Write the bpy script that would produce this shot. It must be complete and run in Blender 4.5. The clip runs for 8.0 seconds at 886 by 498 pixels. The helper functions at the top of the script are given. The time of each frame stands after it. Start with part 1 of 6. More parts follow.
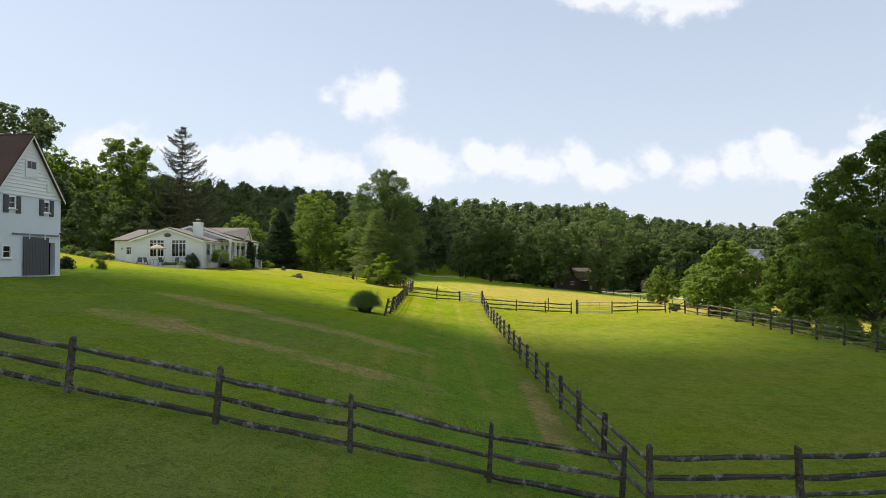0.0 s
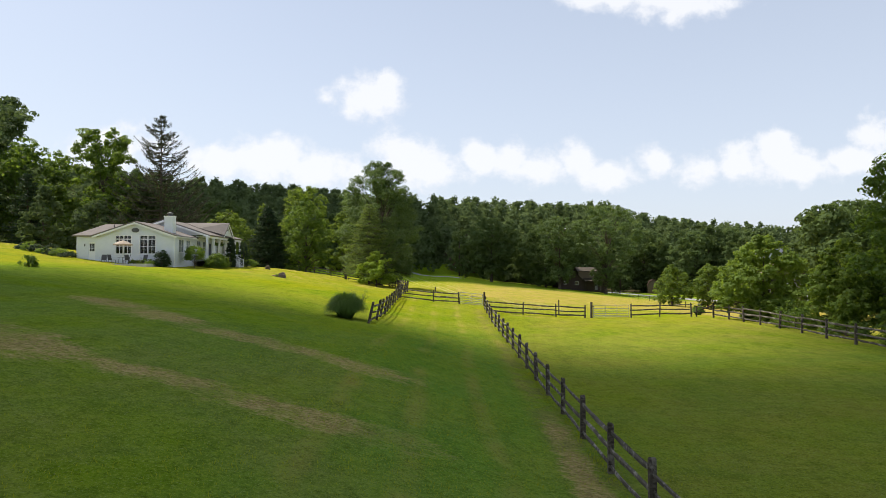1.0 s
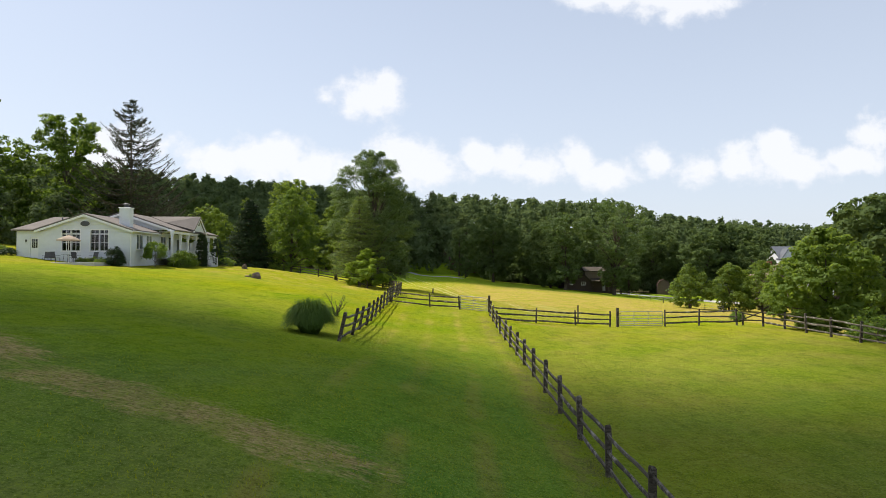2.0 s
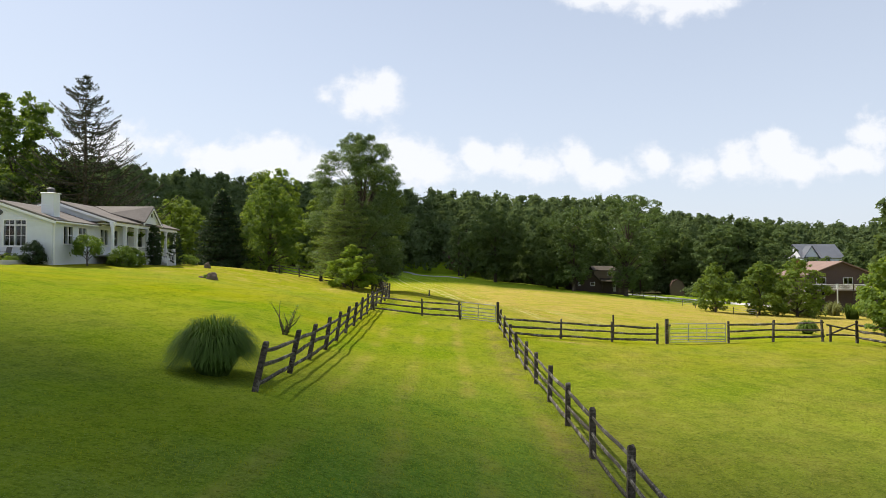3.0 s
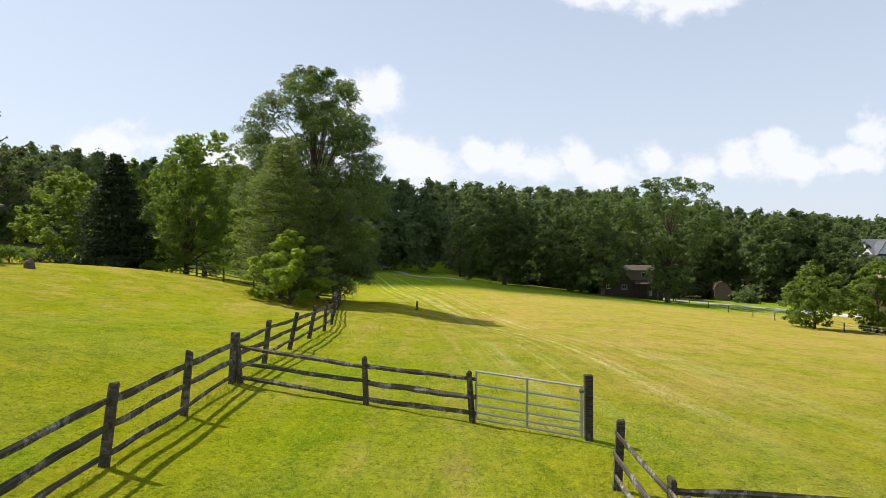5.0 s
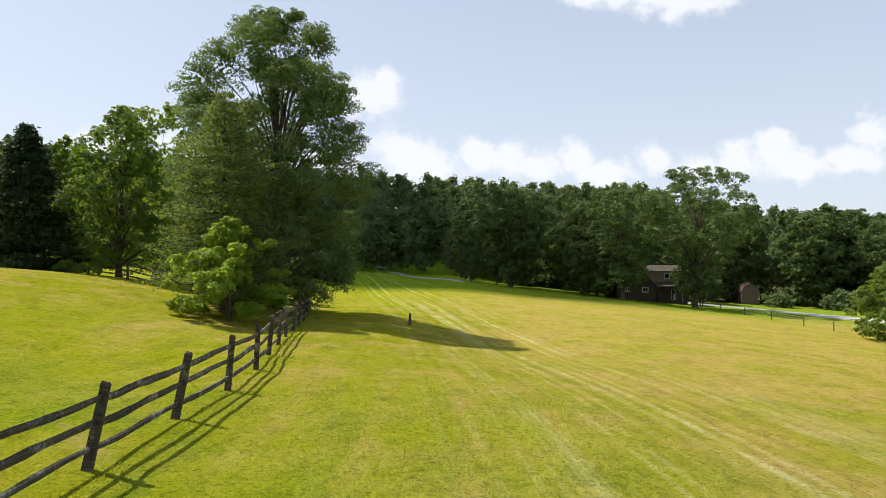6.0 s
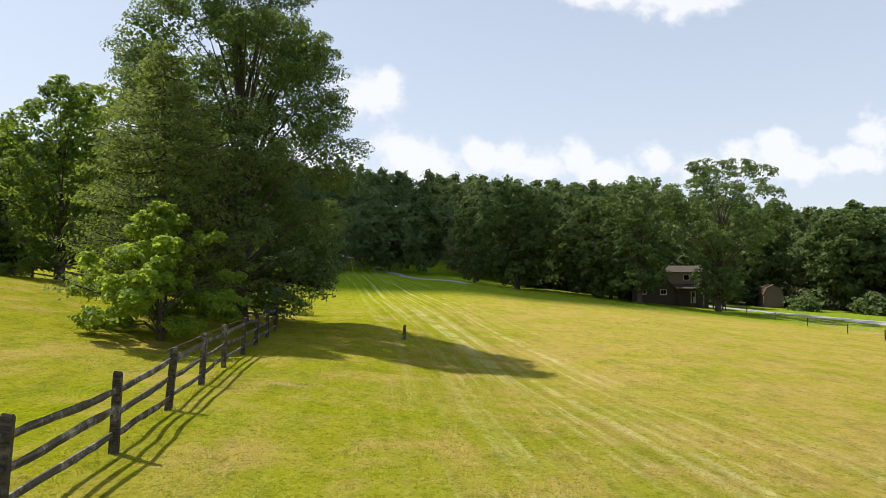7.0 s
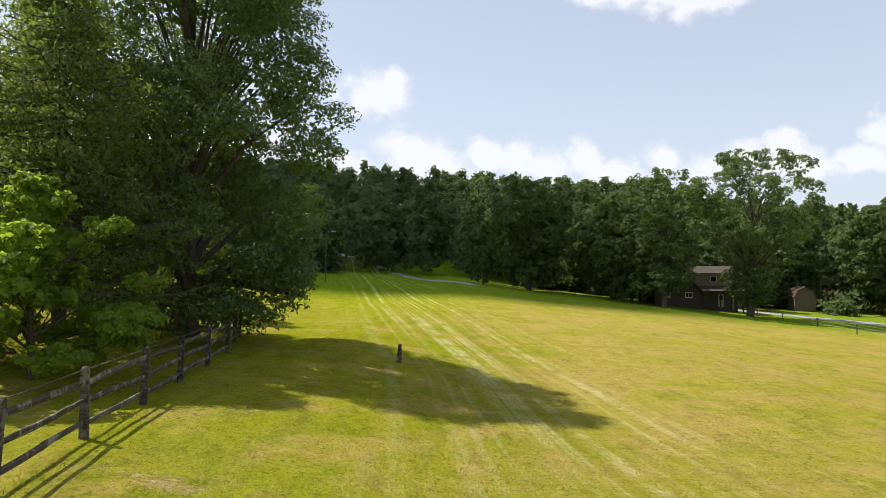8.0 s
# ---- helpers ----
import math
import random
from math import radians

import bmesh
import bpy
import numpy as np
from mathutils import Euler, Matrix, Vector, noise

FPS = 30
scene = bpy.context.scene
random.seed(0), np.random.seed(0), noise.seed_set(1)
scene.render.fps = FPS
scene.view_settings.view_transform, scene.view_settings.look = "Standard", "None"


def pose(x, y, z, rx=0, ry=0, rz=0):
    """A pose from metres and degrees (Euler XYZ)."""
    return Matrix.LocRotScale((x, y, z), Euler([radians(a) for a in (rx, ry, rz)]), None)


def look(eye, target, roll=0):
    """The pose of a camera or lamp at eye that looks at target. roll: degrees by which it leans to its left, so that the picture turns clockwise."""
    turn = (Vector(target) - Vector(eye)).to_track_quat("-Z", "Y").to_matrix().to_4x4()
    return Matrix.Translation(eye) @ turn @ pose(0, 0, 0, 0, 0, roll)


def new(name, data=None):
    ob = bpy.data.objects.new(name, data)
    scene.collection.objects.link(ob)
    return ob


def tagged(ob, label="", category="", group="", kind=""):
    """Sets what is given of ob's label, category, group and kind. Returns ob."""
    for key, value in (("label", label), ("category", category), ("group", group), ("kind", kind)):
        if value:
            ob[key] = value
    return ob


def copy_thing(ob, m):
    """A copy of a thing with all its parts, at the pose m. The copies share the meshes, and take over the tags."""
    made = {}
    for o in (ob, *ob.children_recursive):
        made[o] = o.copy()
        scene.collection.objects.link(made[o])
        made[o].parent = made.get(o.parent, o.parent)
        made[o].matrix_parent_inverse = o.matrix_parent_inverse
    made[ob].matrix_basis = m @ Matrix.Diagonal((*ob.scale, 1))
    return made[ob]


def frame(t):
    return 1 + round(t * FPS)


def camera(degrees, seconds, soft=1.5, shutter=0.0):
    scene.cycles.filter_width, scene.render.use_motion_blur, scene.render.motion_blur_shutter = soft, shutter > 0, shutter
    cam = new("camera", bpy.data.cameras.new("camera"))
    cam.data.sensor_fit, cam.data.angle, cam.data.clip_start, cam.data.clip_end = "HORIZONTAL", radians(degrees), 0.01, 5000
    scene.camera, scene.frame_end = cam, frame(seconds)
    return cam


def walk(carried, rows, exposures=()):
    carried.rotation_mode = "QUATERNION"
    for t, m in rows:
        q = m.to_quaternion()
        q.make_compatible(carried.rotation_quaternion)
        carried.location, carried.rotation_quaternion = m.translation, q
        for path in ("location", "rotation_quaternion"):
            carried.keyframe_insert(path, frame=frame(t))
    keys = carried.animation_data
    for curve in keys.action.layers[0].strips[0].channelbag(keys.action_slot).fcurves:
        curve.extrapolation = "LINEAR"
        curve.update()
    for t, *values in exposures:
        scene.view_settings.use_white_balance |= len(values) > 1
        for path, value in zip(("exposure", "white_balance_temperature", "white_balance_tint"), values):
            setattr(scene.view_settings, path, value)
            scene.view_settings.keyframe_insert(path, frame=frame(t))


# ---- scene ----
cam = camera(69.5, 8.0, soft=0.8)
METRES, EYE, TILT, LEAN, TURN = 87.0, 4.5, 1.3, 0.0, 0.0
ROWS = [
    (0.0, 0.0000, 0.0000, 0.0000, 0.00, 0.00, 0.00),
    (0.5, 0.0015, 0.0425, -0.0025, -0.01, 0.02, -0.01),
    (1.0, 0.0025, 0.0884, -0.0046, -0.04, 0.01, -0.01),
    (1.5, 0.0034, 0.1405, -0.0063, -0.06, 0.00, -0.01),
    (3.0, 0.0074, 0.3341, -0.0128, -0.13, -0.07, 0.00),
    (3.5, 0.0096, 0.4094, -0.0150, -0.12, -0.10, 0.02),
    (4.0, 0.0122, 0.4898, -0.0175, -0.09, -0.14, 0.01),
    (4.5, 0.0140, 0.5727, -0.0198, -0.07, -0.15, -0.02),
    (6.0, 0.0125, 0.8124, -0.0250, -0.19, -0.21, -0.07),
    (6.5, 0.0125, 0.8587, -0.0259, -0.13, -0.20, -0.08),
    (7.0, 0.0124, 0.9063, -0.0273, -0.04, -0.20, -0.11),
    (7.5, 0.0125, 0.9528, -0.0283, 0.16, -0.20, -0.13),
    (8.0, 0.0121, 0.9987, -0.0293, 0.50, -0.22, -0.16),
]
walk(cam, [(t, pose(0, 0, EYE, TILT, LEAN, TURN) @ pose(METRES * x, METRES * y, METRES * z, 90 + pitch, roll, yaw)) for t, x, y, z, yaw, pitch, roll in ROWS], exposures=((0.0, 0.42), (8.0, 0.42)))

# ---- world, sun ----
SUN_AZ, SUN_EL = 65.0, 56.0   # degrees to the left of straight ahead, and up


def sock(node, name):
    return node.inputs[name]


def make_world():
    w = bpy.data.worlds.new("sky")
    w.use_nodes = True
    scene.world = w
    nt = w.node_tree
    nt.nodes.clear()
    N, L = nt.nodes.new, nt.links.new

    def m(op, a, b=None, c=None):
        n = N("ShaderNodeMath")
        n.operation = op
        for i, v in enumerate((a, b, c)):
            if v is None:
                continue
            if isinstance(v, (int, float)):
                n.inputs[i].default_value = v
            else:
                L(v, n.inputs[i])
        return n.outputs[0]

    sky = N("ShaderNodeTexSky")
    sky.sky_type = "NISHITA"
    sky.sun_disc = False
    sky.sun_elevation, sky.sun_rotation = radians(SUN_EL), radians(-SUN_AZ)
    sky.air_density, sky.dust_density, sky.ozone_density = 1.0, 1.6, 1.0
    tc = N("ShaderNodeTexCoord")
    sep = N("ShaderNodeSeparateXYZ")
    L(tc.outputs["Generated"], sep.inputs[0])
    x, y, z = sep.outputs
    yy = m("MAXIMUM", m("ABSOLUTE", y), 0.08)
    u, v = m("DIVIDE", x, yy), m("DIVIDE", z, yy)
    comb = N("ShaderNodeCombineXYZ")
    L(u, comb.inputs[0]), L(v, comb.inputs[1]), L(m("GREATER_THAN", y, 0.0), comb.inputs[2])

    def fbm(scale, detail, rough, stretch=1.0):
        mp = N("ShaderNodeMapping")
        mp.inputs["Scale"].default_value = (1.0, stretch, 1.0)
        L(comb.outputs[0], mp.inputs[0])
        n = N("ShaderNodeTexNoise")
        n.inputs["Scale"].default_value = scale
        n.inputs["Detail"].default_value = detail
        n.inputs["Roughness"].default_value = rough
        L(mp.outputs[0], n.inputs["Vector"])
        return n.outputs["Fac"]

    big, fine = fbm(9.0, 8.0, 0.55, 1.2), fbm(26.0, 6.0, 0.6, 1.1)
    # cumulus clouds: centre and half sizes, as tangents to the right of and above straight ahead
    clouds = [(-0.125, 0.262, 0.075, 0.045), (-0.09, 0.268, 0.035, 0.04), (-0.27, 0.165, 0.10, 0.042), (-0.19, 0.15, 0.09, 0.04), (-0.06, 0.17, 0.075, 0.045),
              (-0.02, 0.145, 0.08, 0.035), (0.06, 0.165, 0.04, 0.03), (0.11, 0.16, 0.045, 0.036), (0.15, 0.148, 0.08, 0.035), (0.215, 0.158, 0.05, 0.038), (0.26, 0.14, 0.08, 0.03),
              (0.34, 0.158, 0.045, 0.036), (0.40, 0.15, 0.08, 0.035), (0.46, 0.156, 0.06, 0.038), (0.53, 0.178, 0.042, 0.042), (0.57, 0.155, 0.08, 0.036), (0.38, 0.425, 0.11, 0.05),
              (0.25, 0.425, 0.08, 0.03), (0.67, 0.205, 0.045, 0.04), (0.64, 0.165, 0.07, 0.03), (-0.36, 0.16, 0.07, 0.04), (-0.52, 0.18, 0.10, 0.045)]
    best = None
    for cu, cv, ru, rv in clouds:
        du = m("DIVIDE", m("SUBTRACT", u, cu), ru)
        dv = m("DIVIDE", m("SUBTRACT", v, cv), rv)
        d = m("SUBTRACT", 1.0, m("SQRT", m("ADD", m("MULTIPLY", du, du), m("MULTIPLY", dv, dv))))
        best = d if best is None else m("MAXIMUM", best, d)
    front = m("GREATER_THAN", y, 0.0)
    best = m("ADD", m("MULTIPLY", best, front), m("MULTIPLY", m("SUBTRACT", 1.0, front), -0.2))
    body = m("ADD", m("MAXIMUM", best, -1.5), m("ADD", m("MULTIPLY", m("SUBTRACT", big, 0.48), 1.5), m("MULTIPLY", m("SUBTRACT", fine, 0.5), 1.5)))
    cover = N("ShaderNodeMapRange")
    cover.interpolation_type = "SMOOTHSTEP"
    L(body, cover.inputs[0])
    cover.inputs[1].default_value, cover.inputs[2].default_value = -0.02, 0.62
    # thin haze, thicker towards the horizon
    haze = N("ShaderNodeMapRange")
    L(z, haze.inputs[0])
    haze.inputs[1].default_value, haze.inputs[2].default_value, haze.inputs[3].default_value, haze.inputs[4].default_value = 0.02, 0.5, 0.7, 0.42
    hz = N("ShaderNodeMixRGB")
    L(haze.outputs[0], hz.inputs[0])
    L(sky.outputs[0], hz.inputs[1])
    hz.inputs[2].default_value = (6.9, 7.5, 8.6, 1)
    mix = N("ShaderNodeMixRGB")
    L(m("MULTIPLY", cover.outputs[0], 0.86), mix.inputs[0])
    L(hz.outputs[0], mix.inputs[1])
    shade = N("ShaderNodeMixRGB")
    L(m("MULTIPLY", m("SUBTRACT", 1.0, cover.outputs[0]), 0.5), shade.inputs[0])
    shade.inputs[1].default_value = (7.9, 8.0, 8.3, 1)
    shade.inputs[2].default_value = (6.6, 6.95, 7.8, 1)
    L(shade.outputs[0], mix.inputs[2])
    bg = N("ShaderNodeBackground")
    bg.inputs[1].default_value = 0.094
    L(mix.outputs[0], bg.inputs[0])
    out = N("ShaderNodeOutputWorld")
    L(bg.outputs[0], out.inputs[0])


make_world()
sun = new("sun", bpy.data.lights.new("sun", "SUN"))
sun.data.energy, sun.data.angle, sun.data.color = 4.8, radians(0.53), (1.0, 0.925, 0.80)
TO_SUN = Vector((-math.sin(radians(SUN_AZ)) * math.cos(radians(SUN_EL)), math.cos(radians(SUN_AZ)) * math.cos(radians(SUN_EL)), math.sin(radians(SUN_EL))))
sun.matrix_world = look((0, 0, 80), Vector((0, 0, 80)) - TO_SUN)


# ---- helpers of this scene ----
def part(name, data, material, parent, label=""):
    """Links a mesh or bmesh as one mesh object under a thing or a part."""
    if isinstance(data, bmesh.types.BMesh):
        me = bpy.data.meshes.new(name)
        data.to_mesh(me)
        data.free()
    else:
        me = data
    if material and not me.materials:
        me.materials.append(material)
    ob = new(name, me)
    if parent:
        ob.parent = parent
    if label:
        ob["label"] = label
    return ob


def thing(name, at, label, category, group="", kind="", turn=0.0):
    e = new(name)
    e.empty_display_size = 0.3
    e.matrix_basis = pose(at[0], at[1], at[2], 0, 0, turn)
    return tagged(e, label, category, group, kind)


def add_box(bm, x0, x1, y0, y1, z0, z1, bevel=0.0):
    r = bmesh.ops.create_cube(bm, size=1.0)
    vs = r["verts"]
    for v in vs:
        v.co = Vector((x0 + (v.co.x + 0.5) * (x1 - x0), y0 + (v.co.y + 0.5) * (y1 - y0), z0 + (v.co.z + 0.5) * (z1 - z0)))
    if bevel:
        es = list({e for v in vs for e in v.link_edges})
        bmesh.ops.bevel(bm, geom=es, offset=bevel, segments=1, affect="EDGES")
    return bm


def box(x0, x1, y0, y1, z0, z1, bevel=0.0):
    return add_box(bmesh.new(), x0, x1, y0, y1, z0, z1, bevel)


def prism(outline, y0, y1):
    """A solid with the outline (x, z) drawn in the plane y = y0 and pushed to y1."""
    bm = bmesh.new()
    a = [bm.verts.new((x, y0, z)) for x, z in outline]
    b = [bm.verts.new((x, y1, z)) for x, z in outline]
    bm.faces.new(a)
    bm.faces.new(b[::-1])
    n = len(a)
    for i in range(n):
        bm.faces.new((a[i], b[i], b[(i + 1) % n], a[(i + 1) % n]))
    bmesh.ops.recalc_face_normals(bm, faces=bm.faces)
    return bm


def tube(bm, pts, radii, sides=6):
    """A tapered tube along points."""
    rings = []
    for i, p in enumerate(pts):
        d = (Vector(pts[min(i + 1, len(pts) - 1)]) - Vector(pts[max(i - 1, 0)])).normalized()
        a = d.orthogonal().normalized()
        b = d.cross(a)
        rings.append([bm.verts.new(Vector(p) + float(radii[i]) * (math.cos(k * math.tau / sides) * a + math.sin(k * math.tau / sides) * b)) for k in range(sides)])
    for r, s in zip(rings, rings[1:]):
        # nearest start, so that the tube does not twist
        o = min(range(sides), key=lambda k: (s[k].co - r[0].co).length)
        for k in range(sides):
            bm.faces.new((r[k], r[(k + 1) % sides], s[(k + 1 + o) % sides], s[(k + o) % sides]))
    bm.faces.new(rings[0][::-1])
    bm.faces.new(rings[-1])
    return bm


def soup(name, verts, faces):
    """A mesh from arrays of corners and of faces with the same number of corners."""
    me = bpy.data.meshes.new(name)
    n, k = faces.shape
    me.vertices.add(len(verts))
    me.vertices.foreach_set("co", np.ascontiguousarray(verts, dtype=np.float32).ravel())
    me.loops.add(n * k)
    me.loops.foreach_set("vertex_index", np.ascontiguousarray(faces, dtype=np.int32).ravel())
    me.polygons.add(n)
    me.polygons.foreach_set("loop_start", np.arange(0, n * k, k, dtype=np.int32))
    me.polygons.foreach_set("loop_total", np.full(n, k, dtype=np.int32))
    me.update(calc_edges=True)
    return me


# ---- materials ----
class Nodes:
    """A short way to write node materials."""

    def __init__(self, name):
        self.mat = bpy.data.materials.new(name)
        self.mat.use_nodes = True
        self.nt = self.mat.node_tree
        self.nt.nodes.clear()
        self.out = self.nt.nodes.new("ShaderNodeOutputMaterial")

    def n(self, kind, **inputs):
        node = self.nt.nodes.new("ShaderNode" + kind)
        for k, v in inputs.items():
            self.put(node, k.replace("_", " "), v)
        return node

    def put(self, node, key, v):
        s = node.inputs[int(key) if key.isdigit() else key]
        if isinstance(v, bpy.types.NodeSocket):
            self.nt.links.new(v, s)
        else:
            s.default_value = v

    def where(self):
        return self.n("NewGeometry").outputs["Position"]

    def local(self):
        return self.n("TexCoord").outputs["Object"]

    def noise(self, vec, scale, detail=4.0, rough=0.55, stretch=None):
        if stretch:
            mp = self.n("Mapping", Scale=stretch)
            self.put(mp, "Vector", vec)
            vec = mp.outputs[0]
        return self.n("TexNoise", Vector=vec, Scale=scale, Detail=detail, Roughness=rough).outputs["Fac"]

    def ramp(self, fac, stops):
        r = self.n("ValToRGB", Fac=fac)
        el = r.color_ramp.elements
        while len(el) < len(stops):
            el.new(0.5)
        for e, (p, c) in zip(el, stops):
            e.position, e.color = p, (*c, 1.0)
        return r.outputs[0]

    def span(self, v, a, b, lo=0.0, hi=1.0):
        return self.n("MapRange", **{"0": v, "1": a, "2": b, "3": lo, "4": hi}).outputs[0]

    def math(self, op, a, b=0.0):
        n = self.n("Math")
        n.operation = op
        self.put(n, "0", a)
        self.put(n, "1", b)
        return n.outputs[0]

    def mix(self, fac, a, b, kind="MIX"):
        n = self.n("MixRGB")
        n.blend_type = kind
        self.put(n, "0", fac)
        for k, v in (("1", a), ("2", b)):
            self.put(n, k, (*v, 1.0) if isinstance(v, tuple) and len(v) == 3 else v)
        return n.outputs[0]

    def bump(self, h, strength=0.3, distance=0.02):
        return self.n("Bump", Height=h, Strength=strength, Distance=distance).outputs[0]

    def done(self, shader):
        self.nt.links.new(shader, self.out.inputs["Surface"])
        return self.mat

    def principled(self, color, rough=0.7, normal=None, metal=0.0, spec=0.3):
        p = self.n("BsdfPrincipled", Base_Color=(*color, 1.0) if isinstance(color, tuple) else color, Roughness=rough, Metallic=metal)
        p.inputs["Specular IOR Level"].default_value = spec
        if normal is not None:
            self.put(p, "Normal", normal)
        return self.done(p.outputs[0])


def leaf_material(name, dark, light, glow, through_light=0.45, gloss=0.25):
    """Leaves: matt, a little glossy, and lit through from behind; each leaf has its own tone."""
    s = Nodes(name)
    rnd = s.n("NewGeometry").outputs["Random Per Island"]
    clump = s.noise(s.where(), 0.35, 2.0)
    own = s.n("ObjectInfo").outputs["Random"]
    stand = s.math("ADD", s.math("MULTIPLY", s.span(s.noise(s.where(), 0.075, 1.0), 0.35, 0.65), 0.65), s.math("MULTIPLY", own, 0.35))
    f = s.math("ADD", s.math("MULTIPLY", rnd, 0.38), s.math("ADD", s.math("MULTIPLY", s.span(clump, 0.3, 0.7), 0.3), s.math("MULTIPLY", stand, 0.32)))
    col = s.mix(f, dark, light)
    p = s.n("BsdfPrincipled", Base_Color=col, Roughness=0.62)
    p.inputs["Specular IOR Level"].default_value = gloss
    t = s.n("BsdfTranslucent", Color=s.mix(f, tuple(c * 0.8 for c in glow), glow))
    mx = s.n("MixShader", Fac=through_light)
    s.put(mx, "1", p.outputs[0])
    s.put(mx, "2", t.outputs[0])
    return s.done(mx.outputs[0])


def bark_material(name, a, b):
    s = Nodes(name)
    pos = s.where()
    f = s.noise(pos, 5.0, 6.0, 0.65, (1, 1, 0.25))
    g = s.noise(pos, 1.1, 3.0)
    col = s.mix(g, s.ramp(f, [(0.3, a), (0.7, b)]), tuple(c * 0.75 for c in b))
    return s.principled(col, 0.9, s.bump(f, 0.6, 0.04), spec=0.1)


def grass_material():
    s = Nodes("mown_grass")
    pos = s.where()
    sep = s.n("SeparateXYZ", Vector=pos)
    X, Y = sep.outputs[0], sep.outputs[1]
    broad = s.noise(pos, 0.035, 4.0, 0.6)
    patch = s.noise(pos, 0.25, 5.0, 0.65)
    tuft = s.noise(pos, 2.4, 6.0, 0.72)
    clump = s.noise(pos, 7.0, 4.0, 0.7)
    blade = s.noise(pos, 30.0, 4.0, 0.75)
    green = s.ramp(tuft, [(0.25, (0.145, 0.176, 0.003)), (0.5, (0.238, 0.264, 0.005)), (0.75, (0.32, 0.32, 0.009))])
    lush = s.ramp(tuft, [(0.25, (0.066, 0.135, 0.018)), (0.5, (0.118, 0.205, 0.028)), (0.75, (0.178, 0.268, 0.042))])
    slope = s.span(s.math("ADD", Y, s.math("MULTIPLY", broad, 24.0)), 51.0, 75.0)
    green = s.mix(slope, lush, green)
    fresh = s.noise(pos, 0.16, 4.0, 0.6)
    near = s.span(Y, 100.0, 80.0)
    # far end of the field: its shade is put into a deeper green
    end = s.span(s.math("ADD", Y, s.math("MULTIPLY", fresh, 16.0)), 160.0, 174.0)
    fresh_and_shade = s.math("MULTIPLY", s.span(fresh, 0.44, 0.60), s.math("ADD", s.math("MULTIPLY", near, 0.8), 0.15))
    lane_mid = s.math("MULTIPLY", s.span(X, -4.2, -1.5), s.math("MULTIPLY", s.span(X, 4.6, 2.2), s.span(Y, 92.0, 76.0)))
    fresh_and_shade = s.math("MAXIMUM", fresh_and_shade, s.math("MULTIPLY", lane_mid, s.span(fresh, 0.36, 0.56, 0.4, 0.9)))
    fresh_and_shade = s.math("MAXIMUM", fresh_and_shade, s.math("MULTIPLY", end, 0.95))
    green = s.mix(fresh_and_shade, green, s.ramp(tuft, [(0.25, (0.085, 0.16, 0.003)), (0.5, (0.15, 0.24, 0.005)), (0.75, (0.22, 0.30, 0.01))]))
    # fresh emerald grass along the lane, duller grazed grass in the paddock and on the near slope
    strip = s.math("MULTIPLY", s.math("MULTIPLY", s.span(X, -3.6, -1.0), s.span(X, 3.9, 2.6)), s.span(Y, 54.0, 42.0))
    green = s.mix(s.math("MULTIPLY", strip, s.span(fresh, 0.36, 0.56, 0.3, 0.85)), green, s.ramp(tuft, [(0.25, (0.038, 0.125, 0.016)), (0.5, (0.075, 0.205, 0.026)), (0.75, (0.125, 0.27, 0.04))]))
    grazed = s.math("MULTIPLY", s.span(X, 4.5, 5.2), s.span(Y, 67.0, 62.0))
    green = s.mix(s.math("MULTIPLY", grazed, s.span(patch, 0.3, 0.65, 0.35, 0.75)), green, s.ramp(tuft, [(0.25, (0.105, 0.125, 0.014)), (0.5, (0.17, 0.185, 0.02)), (0.75, (0.235, 0.24, 0.032))]))
    poor = s.math("MULTIPLY", s.span(s.math("ADD", Y, s.math("MULTIPLY", fresh, 14.0)), 44.0, 26.0), s.span(X, 1.5, -2.5))
    green = s.mix(s.math("MULTIPLY", poor, s.span(patch, 0.34, 0.66, 0.05, 0.62)), green, s.ramp(tuft, [(0.25, (0.105, 0.125, 0.035)), (0.5, (0.175, 0.19, 0.058)), (0.75, (0.26, 0.255, 0.095))]))
    straw = s.ramp(tuft, [(0.3, (0.345, 0.238, 0.052)), (0.7, (0.50, 0.355, 0.13))])
    # the hay field past the gates is drier than the lawn
    hay = s.span(Y, 66.0, 100.0)
    right = s.span(X, -1.0, 8.0)
    hay = s.math("MULTIPLY", hay, s.math("ADD", s.math("MULTIPLY", right, 0.9), 0.1))
    f = s.math("ADD", s.math("MULTIPLY", s.span(patch, 0.42, 0.70), 0.42), s.math("MULTIPLY", s.span(broad, 0.42, 0.66), 0.3))
    f = s.math("MULTIPLY", f, s.math("ADD", s.math("MULTIPLY", right, 0.45), 0.55))
    f = s.math("MULTIPLY", f, s.math("ADD", s.math("MULTIPLY", slope, 0.55), 0.45))
    f = s.math("ADD", f, s.math("MULTIPLY", hay, s.span(patch, 0.3, 0.65, 0.26, 0.7)))
    # windrows left by the mower, along the hay field
    across = s.math("ADD", X, s.math("ADD", s.math("MULTIPLY", Y, 0.1), s.math("MULTIPLY", s.math("MAXIMUM", Y, 112.0), 0.084)))
    across = s.math("ADD", across, s.math("MULTIPLY", s.noise(pos, 0.05, 1.0), 0.7))
    along = s.math("SUBTRACT", Y, s.math("MULTIPLY", X, 0.184))
    drawn = s.n("CombineXYZ", **{"0": s.math("MULTIPLY", across, 2.1), "1": s.math("MULTIPLY", along, 0.02)}).outputs[0]
    lines = s.noise(drawn, 1.0, 3.0, 0.55)
    belt = s.math("MULTIPLY", s.span(across, 18.6, 22.2), s.span(across, 33.0, 27.0))
